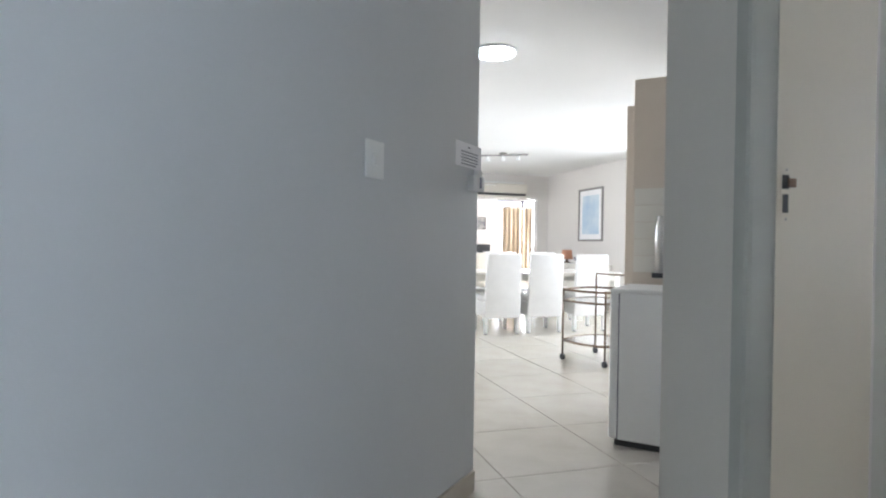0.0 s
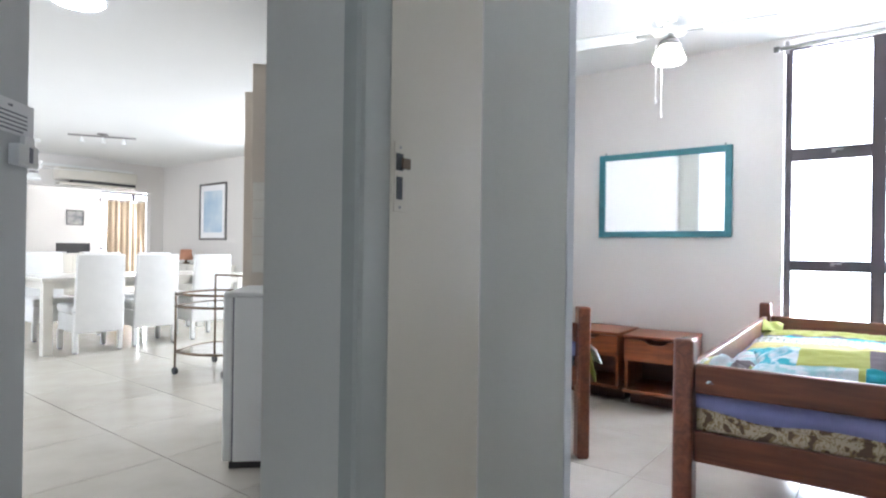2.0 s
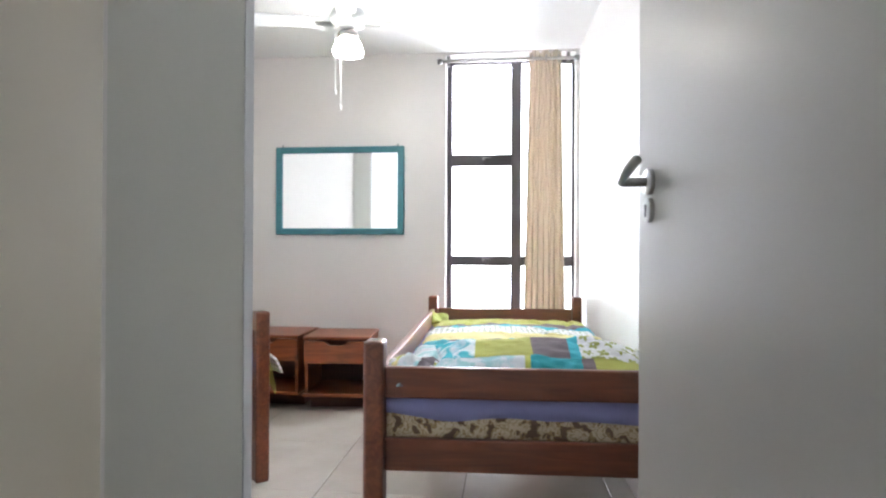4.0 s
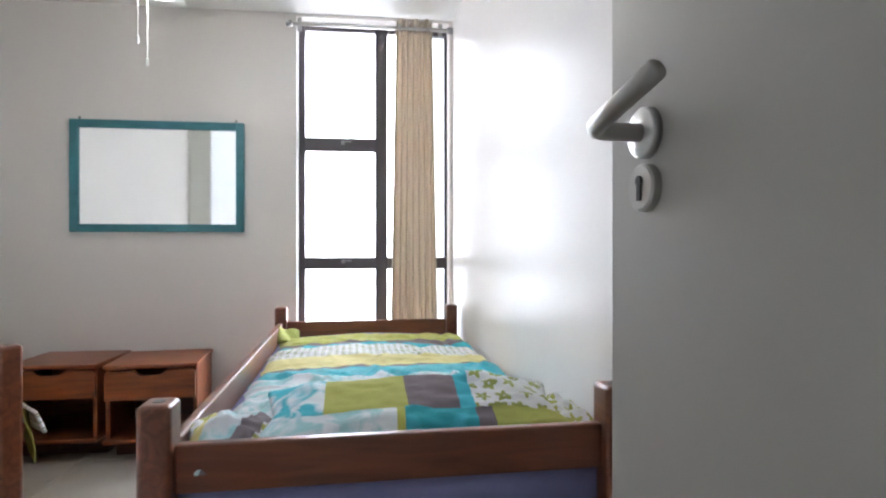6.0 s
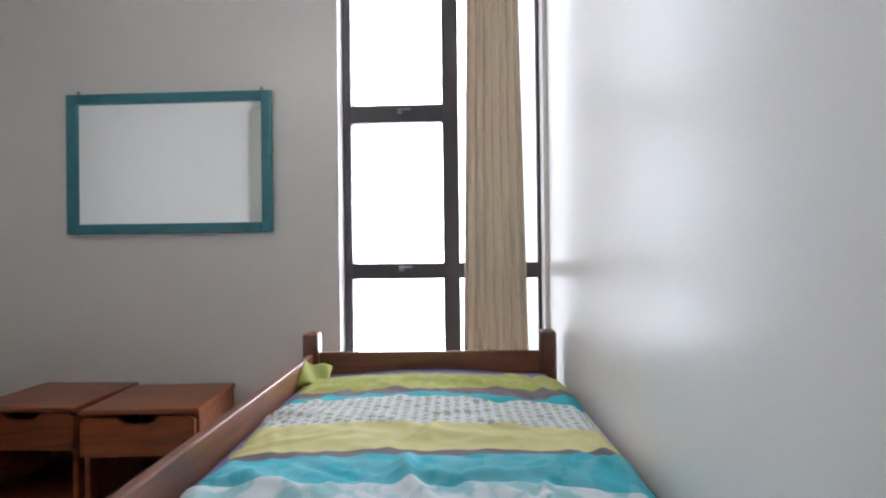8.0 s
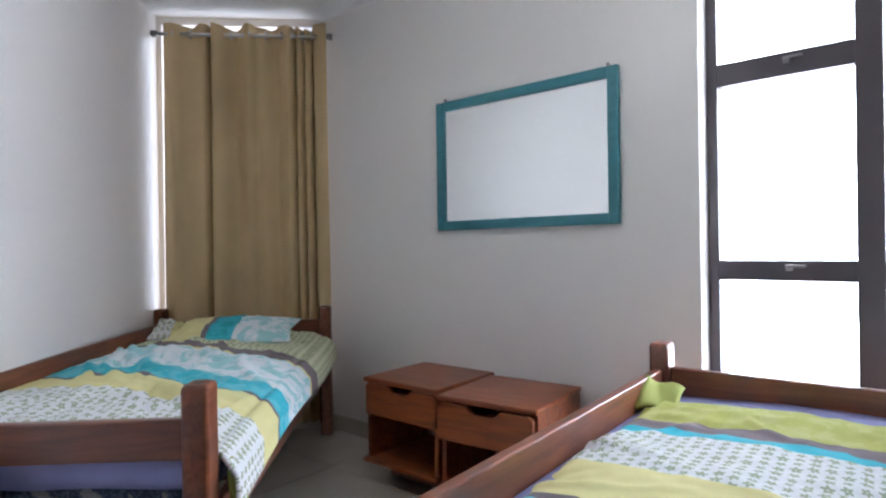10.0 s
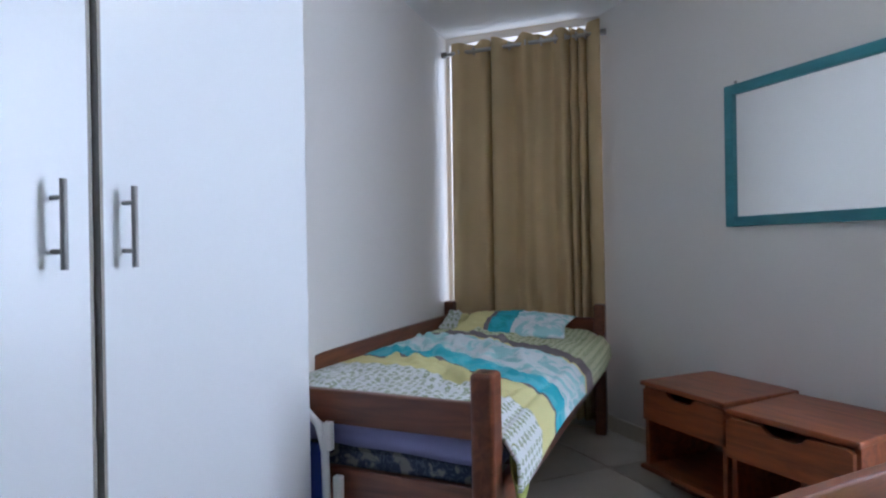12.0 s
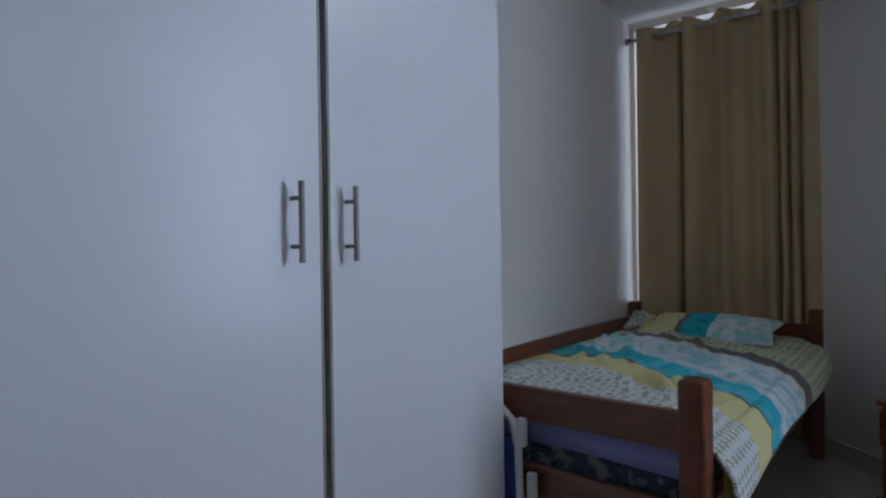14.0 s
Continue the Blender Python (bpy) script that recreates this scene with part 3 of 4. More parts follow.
def bedroom_door():
    L = 0.787
    t = thing("door_1", pose(0.98, 1.125, 0, 0, 0, 4.0), "white enamelled flush bedroom door standing open", "door", "", "structure")
    part("leaf", box(0, -0.042, 0.008, L, 0, 2.03, 0.003), M_DOOR, t)
    for side in (1, -1):
        y = 0.0 if side > 0 else -0.042
        h = part("door_handle", [tube([(0.716, y, 1.119), (0.716, y + side * 0.007, 1.119), (0.716, y + side * 0.009, 1.119)], [0.0235, 0.0235, 0.0215], 28),
                                 tube([(0.716, y, 1.119), (0.716, y + side * 0.043, 1.119), (0.713, y + side * 0.052, 1.1195), (0.704, y + side * 0.057, 1.121), (0.66, y + side * 0.058, 1.130), (0.612, y + side * 0.056, 1.142)], 0.0085, 16)],
                 M_STEEL, t, "brushed steel lever handle", True)
        h.data.polygons.foreach_set("use_smooth", [True] * len(h.data.polygons))
        k = part("keyhole_rose", tube([(0.716, y, 1.069), (0.716, y + side * 0.007, 1.069), (0.716, y + side * 0.009, 1.069)], [0.022, 0.022, 0.0195], 28), M_STEEL, t)
        part("keyhole", [box(0.7130, y + side * 0.008 - 0.0015, 1.057, 0.7190, y + side * 0.008 + 0.0025, 1.073), tube([(0.716, y + side * 0.0075, 1.075), (0.716, y + side * 0.0105, 1.075)], 0.005, 10)], M_BLACK, k)
    part("latch_face", box(L - 0.001, -0.032, 1.03, L + 0.002, -0.010, 1.18, 0.0006), M_STEEL_DARK, t)
    for z in (0.25, 1.75):
        part("hinge", tube([(-0.004, 0.006, z - 0.05), (-0.004, 0.006, z + 0.05)], 0.006, 10), M_STEEL_DARK, t)


door_frame(), bedroom_door()


# ---- beds ----
def post_mesh(h):
    """A square bed post with rounded top edges and a dowel hole."""
    return [box(-0.0375, -0.03, 0, 0.0375, 0.03, h, 0.011, 3)]


def sheet(nx, ny, place, uvs):
    """A cloth surface from place(a, b), a and b from 0 to 1, with UVs in metres."""
    bm = bmesh.new()
    lay = bm.loops.layers.uv.new("UVMap")
    g = [[bm.verts.new(place(i / nx, j / ny)) for j in range(ny + 1)] for i in range(nx + 1)]
    for i in range(nx):
        for j in range(ny):
            f = bm.faces.new((g[i][j], g[i + 1][j], g[i + 1][j + 1], g[i][j + 1]))
            for lp, (a, b) in zip(f.loops, ((i, j), (i + 1, j), (i + 1, j + 1), (i, j + 1))):
                lp[lay].uv = uvs(a / nx, b / ny)
    return bm


def wrinkle(x, y, seed, amp):
    v = noise.noise((x * 4.2 + seed, y * 2.4, seed)) + 0.30 * noise.noise((x * 24, y * 17, seed + 9))
    v += 0.5 * (0.5 - abs(noise.noise((x * 9 + y * 5 + seed, y * 4 - x * 3, seed + 5)))) + 0.35 * (0.4 - abs(noise.noise((x * 6 - y * 13, y * 9 + seed, seed + 2))))
    return amp * v


def creases(seed, count, lx, ly, heading, spread, height):
    """Drawn folds in cloth: (x, y, cos, sin, half length, half width, height)."""
    rnd = random.Random(seed)
    out = []
    for _ in range(count):
        a = radians(heading + rnd.gauss(0, spread))
        out.append((rnd.uniform(0, lx), rnd.uniform(0, ly), math.cos(a), math.sin(a), rnd.uniform(0.06, 0.30), rnd.uniform(0.008, 0.022), height * rnd.uniform(0.4, 1.2) * rnd.choice((1, 1, -0.7))))
    return out


def crease_height(x, y, folds):
    z = 0.0
    for px, py, c, si, half, wide, h in folds:
        dx, dy = x - px, y - py
        along, off = dx * c + dy * si, dy * c - dx * si
        off += 0.25 * along * along / half     # a slight bow
        if abs(along) < half and abs(off) < 2.5 * wide:
            z += h * (1 - (along / half) ** 2) * math.exp(-(off / wide) ** 2)
    return z


def bed_frame(name, m, L, W, label, tick):
    t = thing(name, m, label, "bed", "single beds")
    fh, hh = 0.733, 0.715
    for x, y, h in ((0.0375, 0.03, fh), (0.0375, W - 0.03, fh), (L - 0.0375, 0.03, hh), (L - 0.0375, W - 0.03, hh)):
        p = part("post", [moved(b, pose(x, y, 0)) for b in post_mesh(h)], M_BED, t)
        part("dowel_hole", tube([(x, y, h - 0.02), (x, y, h + 0.0008)], 0.011, 14), M_BLACK, p)
    for x0, x1, lo, hi in ((0.024, 0.050, 0.563, 0.655), (0.024, 0.050, 0.350, 0.446), (L - 0.052, L - 0.026, 0.525, 0.640), (L - 0.052, L - 0.026, 0.350, 0.446)):
        bm = box(0, x0, lo, W - 0.12, x1, hi, 0.005)   # built along x, then turned, so that the grain follows it
        ob = part("foot_rail" if x0 < 1 else "head_rail", bm, M_BED, t)
        ob.matrix_basis = Matrix(((0, 1, 0, 0), (1, 0, 0, 0.06), (0, 0, 1, 0), (0, 0, 0, 1)))
        ob.data.flip_normals()
    part("side_rail", box(0.075, W - 0.042, 0.49, L - 0.075, W - 0.016, 0.636, 0.005), M_BED, t)
    part("side_rail", box(0.075, W - 0.042, 0.330, L - 0.075, W - 0.016, 0.430, 0.005), M_BED, t)
    part("side_rail", box(0.075, 0.016, 0.330, L - 0.075, 0.042, 0.430, 0.005), M_BED, t)
    for k in range(9):
        x = 0.15 + k * (L - 0.3) / 8
        part("slat", box(x - 0.04, 0.043, 0.400, x + 0.04, W - 0.043, 0.418, 0.003), M_PINE_SHADED, t)
    mt = thing("mattress", m, "mattress in worn floral ticking", "mattress")
    part("ticking", box(0.058, 0.048, 0.419, L - 0.06, W - 0.05, 0.548, 0.028, 4), tick, mt, "", True)
    part("piping", tube([(0.058, 0.075, 0.486), (0.056, W / 2, 0.486), (0.058, W - 0.075, 0.486)], 0.003, 6), M_TICK if tick is M_TICK else M_TICK_BLUE, mt)
    sh = thing("bed_sheet", m, "lavender fitted sheet over the mattress", "sheet")

    def place(a, b):
        x, y = 0.052 + a * (L - 0.11), 0.044 + b * (W - 0.09)
        z = 0.556 + wrinkle(x, y, 3, 0.003) + 0.018 * max(0.0, (a - 0.86) / 0.14) * math.sin(math.pi * b) ** 2
        if a < 0.03:
            x, z = 0.0515 - (0.002 if a == 0.0 else 0.0), (0.494 + 0.016 * noise.noise((y * 5, 1, 2)) + 0.012 * b) if a == 0.0 else 0.555
        return (x, y, z)
    s = part("cloth", sheet(40, 30, place, lambda a, b: (a, b)), M_SHEET, sh, "", True)
    s.modifiers.new("thick", "SOLIDIFY").thickness = 0.004
    return t


def pillow(name, m, lx, ly, h, material, label, seed, uv0=(0, 0), corner=0.0):
    t = thing(name, m, label, "pillow")
    bm = bmesh.new()
    lay = bm.loops.layers.uv.new("UVMap")
    n = 44
    folds = creases(seed, 26, lx, ly, 90, 40, 0.010)
    for sgn in (1, -1):
        g = []
        for i in range(n + 1):
            row = []
            for j in range(n + 1):
                a, b = i / n * 2 - 1, j / n * 2 - 1
                e = max(0.0, (1 - abs(a) ** 2.4) * (1 - abs(b) ** 2.8)) ** 0.6
                px = 1 - 0.10 * (1 - abs(a)) * b * b
                py = 1 - 0.10 * (1 - abs(b)) * a * a
                x, y = a * lx / 2 * py, b * ly / 2 * px
                z = sgn * (h / 2) * e * (1.0 if sgn > 0 else 0.75) + (wrinkle(x * 1.8, y * 1.8, seed, 0.010) + crease_height(x + lx / 2, y + ly / 2, folds)) * min(1.0, e * 1.6) + corner * max(0, a * b) ** 3
                row.append(bm.verts.new((x, y, z)))
            g.append(row)
        for i in range(n):
            for j in range(n):
                q = (g[i][j], g[i + 1][j], g[i + 1][j + 1], g[i][j + 1])
                f = bm.faces.new(q if sgn > 0 else q[::-1])
                for lp in f.loops:
                    lp[lay].uv = (uv0[0] + lp.vert.co.y, uv0[1] + lp.vert.co.x)
    bmesh.ops.remove_doubles(bm, verts=bm.verts[:], dist=0.0004)
    part("case", bm, material, t, "", True)
    return t


TURQ, TEALISH, LIME, YEL = (0.07, 0.45, 0.54), (0.04, 0.34, 0.38), (0.43, 0.45, 0.12), (0.73, 0.68, 0.32)
GREYP, WHITE, PALE, MINT, LILAC = (0.19, 0.16, 0.17), (0.77, 0.79, 0.79), (0.75, 0.81, 0.83), (0.38, 0.65, 0.66), (0.24, 0.23, 0.46)
INKG, PALELIME, SOFTTURQ = (0.25, 0.31, 0.14), (0.50, 0.52, 0.19), (0.16, 0.53, 0.60)
M_DUVET = striped("duvet_print", [(-0.2, PALE, MINT, 2), (0.735, SOFTTURQ, TURQ, 2), (0.885, GREYP, GREYP, 0), (0.925, YEL, YEL, 0), (1.095, WHITE, INKG, 1), (1.365, TURQ, TURQ, 0),
                                  (1.405, GREYP, GREYP, 0), (1.475, LIME, PALELIME, 2), (1.72, LILAC, LILAC, 0)], -0.03, 0.005)
M_DUVET2 = striped("duvet_print_long", [(-0.8, WHITE, INKG, 1), (0.555, YEL, YEL, 0), (0.735, GREYP, GREYP, 0), (0.757, TURQ, SOFTTURQ, 2), (0.89, PALE, MINT, 2), (1.25, YEL, YEL, 0), (1.275, GREYP, GREYP, 0),
                                        (1.385, (0.63, 0.65, 0.44), INKG, 1)], 0.42, 0.010)
M_CORNER = striped("duvet_corner_print", [(-0.6, WHITE, LIME, 3), (-0.05, GREYP, GREYP, 0), (0.0, PALE, MINT, 2), (0.07, YEL, YEL, 0), (0.10, WHITE, LIME, 3)], 0.7, 0.02)
M_PCASE = striped("pillow_print", [(-0.6, WHITE, (0.33, 0.37, 0.11), 3), (-0.130, TURQ, TURQ, 0), (-0.095, GREYP, GREYP, 0), (0.022, LIME, LIME, 0), (0.20, TURQ, PALE, 2)], 0.0, 0.002, 0.9,
                  [(-0.6, LIME, INKG, 0), (-0.165, GREYP, GREYP, 0), (-0.125, TEALISH, TURQ, 2), (0.028, LIME, LIME, 0), (0.047, PALE, MINT, 2)], -0.072)
M_PCASE2 = striped("pillow_print_second", [(-0.6, PALE, MINT, 2), (-0.03, TURQ, TEALISH, 2), (0.085, GREYP, GREYP, 0), (0.112, YEL, YEL, 0), (0.36, WHITE, INKG, 1)], 0.0, 0.002)

B1 = pose(2.31, 0.892, 0, 0, 0, 2.0)
L1, WD = 2.02, 0.95
bed_frame("bed", B1, L1, WD, "dark-stained wooden single bed beside the window wall", M_TICK)


def duvet_one():
    t = thing("duvet", B1, "rumpled duvet in lime, turquoise and white striped print", "duvet")
    folds = creases(77, 80, 1.75, WD, 70, 30, 0.013) + creases(78, 40, 0.9, WD, 25, 35, 0.017)

    def place(a, b):
        x = 0.10 + a * 1.73 + 0.03 * a * (1 - b)
        y = 0.006 + b * (WD - 0.050)
        z = 0.570 + 0.018 * math.sin(math.pi * min(1, max(0, b))) ** 0.6 + wrinkle(x, y, 21, 0.016) + crease_height(x, y, folds)
        z -= 0.05 * max(0, 1 - b / 0.06) ** 2 + 0.03 * max(0, (b - 0.94) / 0.06) ** 2
        z -= 0.02 * max(0, (a - 0.96) / 0.04) ** 2 + 0.04 * max(0, 1 - a / 0.05) ** 2
        return (x + 0.012 * noise.noise((y * 3, 4, a)), y, max(z, 0.545))
    c = part("cover", sheet(200, 110, place, lambda a, b: (a * 1.73 + 0.03 * a * (1 - b), b * WD)), M_DUVET, t, "", True)
    c.modifiers.new("thick", "SOLIDIFY").thickness = 0.012
    f = part("corner_flap", [sheet(10, 10, lambda a, b: (1.70 + 0.13 * a + 0.03 * b, WD - 0.047 - 0.10 * b + 0.02 * a, 0.566 + 0.066 * a * (1 - 0.6 * b) + 0.010 * math.sin(6 * b + 3 * a)), lambda a, b: (a, b))], M_LIME, t, "turned-up lime duvet corner", True)
    f.modifiers.new("thick", "SOLIDIFY").thickness = 0.012


duvet_one()
pillow("pillow", B1 @ pose(0.215, 0.425, 0.640, 0, -9, -1), 0.30, 0.70, 0.105, M_PCASE, "pillow in a patchwork lime, grey and turquoise case", 4)
pillow("pillow", B1 @ pose(0.200, 0.34, 0.602, 0, -2, 2), 0.26, 0.56, 0.07, M_WHITE_CLOTH, "plain white pillow under the printed one", 8)
pillow("pillow", B1 @ pose(0.20, 0.115, 0.606, 0, -4, 12), 0.26, 0.20, 0.06, M_CORNER, "folded white and green flowered pillow case beside the wall", 12, (0.3, 0))
pillow("pillow", B1 @ pose(0.17, 0.805, 0.600, 8, -6, 20), 0.26, 0.20, 0.075, M_CORNER, "crumpled white and lilac flowered case tucked at the bed foot", 27, (0.0, 0))

B2 = pose(3.033, 2.436, 0, 0, 0, 43.0)
L2 = 2.00
bed_frame("bed", B2, L2, WD, "dark-stained wooden single bed beside the curtained window", M_TICK_BLUE)


def duvet_two():
    t = thing("duvet", B2, "striped turquoise, yellow and white duvet hanging over the bed side", "duvet")
    top, hang = 0.90, 0.140
    folds = creases(90, 60, 1.7, 0.9, 60, 40, 0.014) + creases(91, 26, 1.2, 0.9, 15, 25, 0.020)

    def place(a, b):
        s = b * (top + hang)
        x = 0.085 + a * 1.74
        if s < top:
            y = WD - 0.035 - s
            z = 0.560 + 0.034 * math.sin(math.pi * min(1, s / top)) + (wrinkle(x, y, 40, 0.026) + crease_height(x, y, folds)) * min(1, (top - s) / 0.12 + 0.15, s / 0.2 + 0.1)
            z -= 0.022 * max(0, (s - top + 0.06) / 0.06) ** 2
            z = max(z, 0.552)
        else:
            d = s - top
            y = WD - 0.035 - top - 0.040 * min(1, d / 0.06) - 0.010 * math.sin(8 * a + 2) * min(1, d / 0.1) - 0.14 * d
            z = 0.555 - 0.6 * d * min(1, d / 0.04) - 0.1 * d
            x -= 0.5 * d * (1 - a) ** 4
        return (x, y, z)
    c = part("cover", sheet(180, 130, place, lambda a, b: (a * 1.74 - 0.08, b * (top + hang))), M_DUVET2, t, "", True)
    c.modifiers.new("thick", "SOLIDIFY").thickness = 0.010
    f = part("lining", sheet(14, 12, lambda a, b: (0.078 - 0.02 * b + (0.02 + 0.075 * b) * a, -0.018 - 0.022 * b - 0.006 * a + 0.006 * math.sin(6 * b + 2 * a), 0.545 - 0.185 * b + 0.06 * a * b), lambda a, b: (a, b)), M_LIME, t, "lime green underside of the hem", True)
    f.modifiers.new("thick", "SOLIDIFY").thickness = 0.005


duvet_two()
pillow("pillow", B2 @ pose(L2 - 0.36, 0.43, 0.628, 0, -9, 2), 0.40, 0.60, 0.10, M_PCASE2, "pillow in a yellow, turquoise and mint case", 15)
pillow("pillow", B2 @ pose(L2 - 0.19, 0.825, 0.606, 0, -8, 8), 0.24, 0.15, 0.07, M_PCASE2, "white flowered pillow against the wall", 18, (0.4, 0))


# ---- nightstands ----
def nightstand(m, label, pull):
    """Local x out of the wall towards the room (negative world x), y along the wall."""
    t = thing("nightstand", m, label, "nightstand", "pair of nightstands")
    d, w, z0, z1 = 0.40, 0.420, 0.098, 0.468
    part("top", box(0, 0.0015, z1 - 0.020, d + 0.01, w - 0.0015, z1, 0.006, 3), M_PINE, t)
    for y in (0.008, w - 0.026):
        part("side_panel", box(0.004, y, z0 + 0.018, d - 0.012, y + 0.018, z1 - 0.020, 0.002), M_PINE, t)
    part("bottom_shelf", box(0.002, 0.0, z0, d + 0.014, w, z0 + 0.020, 0.007, 3), M_PINE, t)
    part("back_panel", box(0.004, 0.026, z0 + 0.018, 0.010, w - 0.026, z1 - 0.020), M_PINE_SHADED, t)
    part("divider", box(0.010, 0.026, 0.300, d - 0.02, w - 0.026, 0.312), M_PINE_SHADED, t)
    # drawer front with a scooped finger pull
    n, lo, hi, a, b = 22, 0.308, z1 - 0.024, 0.012, w - 0.012
    bm = bmesh.new()
    topv = []
    for i in range(n + 1):
        y = a + (b - a) * i / n
        q = abs(y - w / 2)
        dip = 0.026 * (1 if q < 0.045 else max(0.0, 1 - (q - 0.045) / 0.028))
        r = min(y - a, b - y)
        dip = max(dip, 0.012 * max(0, 1 - r / 0.014) ** 2)
        topv.append((y, hi - dip))
    xs = d - 0.016 + pull
    front = [bm.verts.new((xs + 0.018, y, z)) for y, z in topv] + [bm.verts.new((xs + 0.018, y, lo)) for y in (b, a)]
    f = bm.faces.new(front)
    ext = bmesh.ops.extrude_face_region(bm, geom=[f])
    for v in ext["geom"]:
        if isinstance(v, bmesh.types.BMVert):
            v.co.x -= 0.018
    bmesh.ops.recalc_face_normals(bm, faces=bm.faces[:])
    dr = part("drawer", [bm], M_PINE, t)
    part("drawer_box", [box(0.05 + pull, 0.032, 0.318, xs - 0.001, 0.042, 0.40), box(0.05 + pull, w - 0.042, 0.318, xs - 0.001, w - 0.032, 0.40), box(0.05 + pull, 0.042, 0.318, xs - 0.001, w - 0.042, 0.325)], M_PINE_SHADED, dr)
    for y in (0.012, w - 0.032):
        part("skid", box(0.02, y, 0, d - 0.16, y + 0.02, z0, 0.003), M_PINE_SHADED, t)
    part("toe_board", box(d - 0.16, 0.012, 0.0, d - 0.145, w - 0.012, z0), M_PINE_SHADED, t)
    return t


nightstand(pose(XM - 0.013, 3.130, 0, 0, 0, 180), "stained pine nightstand with its drawer shut", 0.0)
nightstand(pose(4.472, 2.700, 0, 0, 0, 185), "stained pine nightstand with its drawer slightly open", 0.022)


# ---- wardrobe ----
def wardrobe():
    u0, u1, g, v0, h = 2.647, 3.852, 3.258, 0.0795, 2.15
    t = thing("wardrobe", DIAG @ pose(u1, v0, 0, 0, 0, -1.76) @ pose(-u1, -v0, 0), "white two-door wardrobe with steel bar handles", "wardrobe")
    part("side_panel", box(u0 + 0.002, v0 + 0.019, 0, u0 + 0.020, VL - 0.042, h, 0.001), M_MELAMINE_SHADED, t)
    part("side_panel", box(u1 - 0.020, v0 + 0.019, 0, u1 - 0.002, VL - 0.042, h, 0.001), M_MELAMINE_SHADED, t)
    part("top_panel", box(u0 + 0.020, v0 + 0.019, h - 0.018, u1 - 0.020, VL - 0.042, h, 0.001), M_MELAMINE, t)
    part("plinth", box(u0 + 0.020, v0 + 0.05, 0, u1 - 0.020, v0 + 0.066, 0.08), M_MELAMINE, t)
    part("back_panel", box(u0 + 0.020, VL - 0.048, 0.08, u1 - 0.020, VL - 0.043, h - 0.018), M_MELAMINE, t)
    # Strip behind the doors in place of the shade in their gap
    part("shadow_gap", box(g - 0.012, v0 + 0.020, 0.08, g + 0.012, v0 + 0.04, h - 0.018), M_EDGE, t, "strip standing for the shade between the doors")
    for a, b, hu in ((u0, g - 0.007, g - 0.075), (g + 0.007, u1, g + 0.052)):
        d = part("door", box(a, v0, 0.075, b, v0 + 0.018, h - 0.002, 0.0015), M_MELAMINE, t)
        e = g - 0.007 if b < g else g + 0.007
        part("edge_strip", box(e - (0.006 if b < g else 0.0), v0 - 0.0006, 0.076, e + (0.0 if b < g else 0.006), v0 + 0.017, h - 0.003), M_EDGE, d, "dark worn edging")
        part("handle", [tube([(hu, v0 - 0.029, 1.013), (hu, v0 - 0.029, 1.157)], 0.0056, 18)] +
             [tube([(hu, v0 - 0.029, z), (hu, v0, z)], 0.0043, 10) for z in (1.042, 1.128)], M_STEEL_DARK, d, "brushed steel bar handle")


wardrobe()


# ---- white appliance between wardrobe and bed ----
def heater():
    """A white folding frame with a blue panel, half hidden beside the wardrobe."""
    m = DIAG @ pose(3.872, -0.034, 0)
    t = thing("folding_frame", m, "white tubular folding frame with a blue cloth panel", "folding frame")
    part("tube_frame", tube([(0, 0.34, 0.012), (0, 0.34, 0.50), (0, 0.30, 0.585), (0, 0.20, 0.605), (0, 0.135, 0.600), (0, 0.10, 0.57), (0, 0.082, 0.50), (0, 0.076, 0.25), (0, 0.076, 0.0)], 0.011, 12), M_PLASTIC, t, "", True)
    part("cloth_panel", box(-0.004, 0.09, 0.10, 0.002, 0.33, 0.52, 0.002), mat("royal_blue_cloth", (0.03, 0.06, 0.28), 0.85), t, "blue cloth panel")
    for z, y in ((0.565, 0.058), (0.425, 0.030)):
        part("clip", [box(-0.010, y, z - 0.06, 0.010, y + 0.024, z + 0.015, 0.003), box(-0.012, y + 0.008, z - 0.045, -0.0095, y + 0.016, z - 0.020)], M_PLASTIC, t, "white plastic hinge clip")
    part("foot", box(-0.012, 0.03, 0, 0.012, 0.35, 0.010, 0.003), M_PLASTIC, t)


heater()


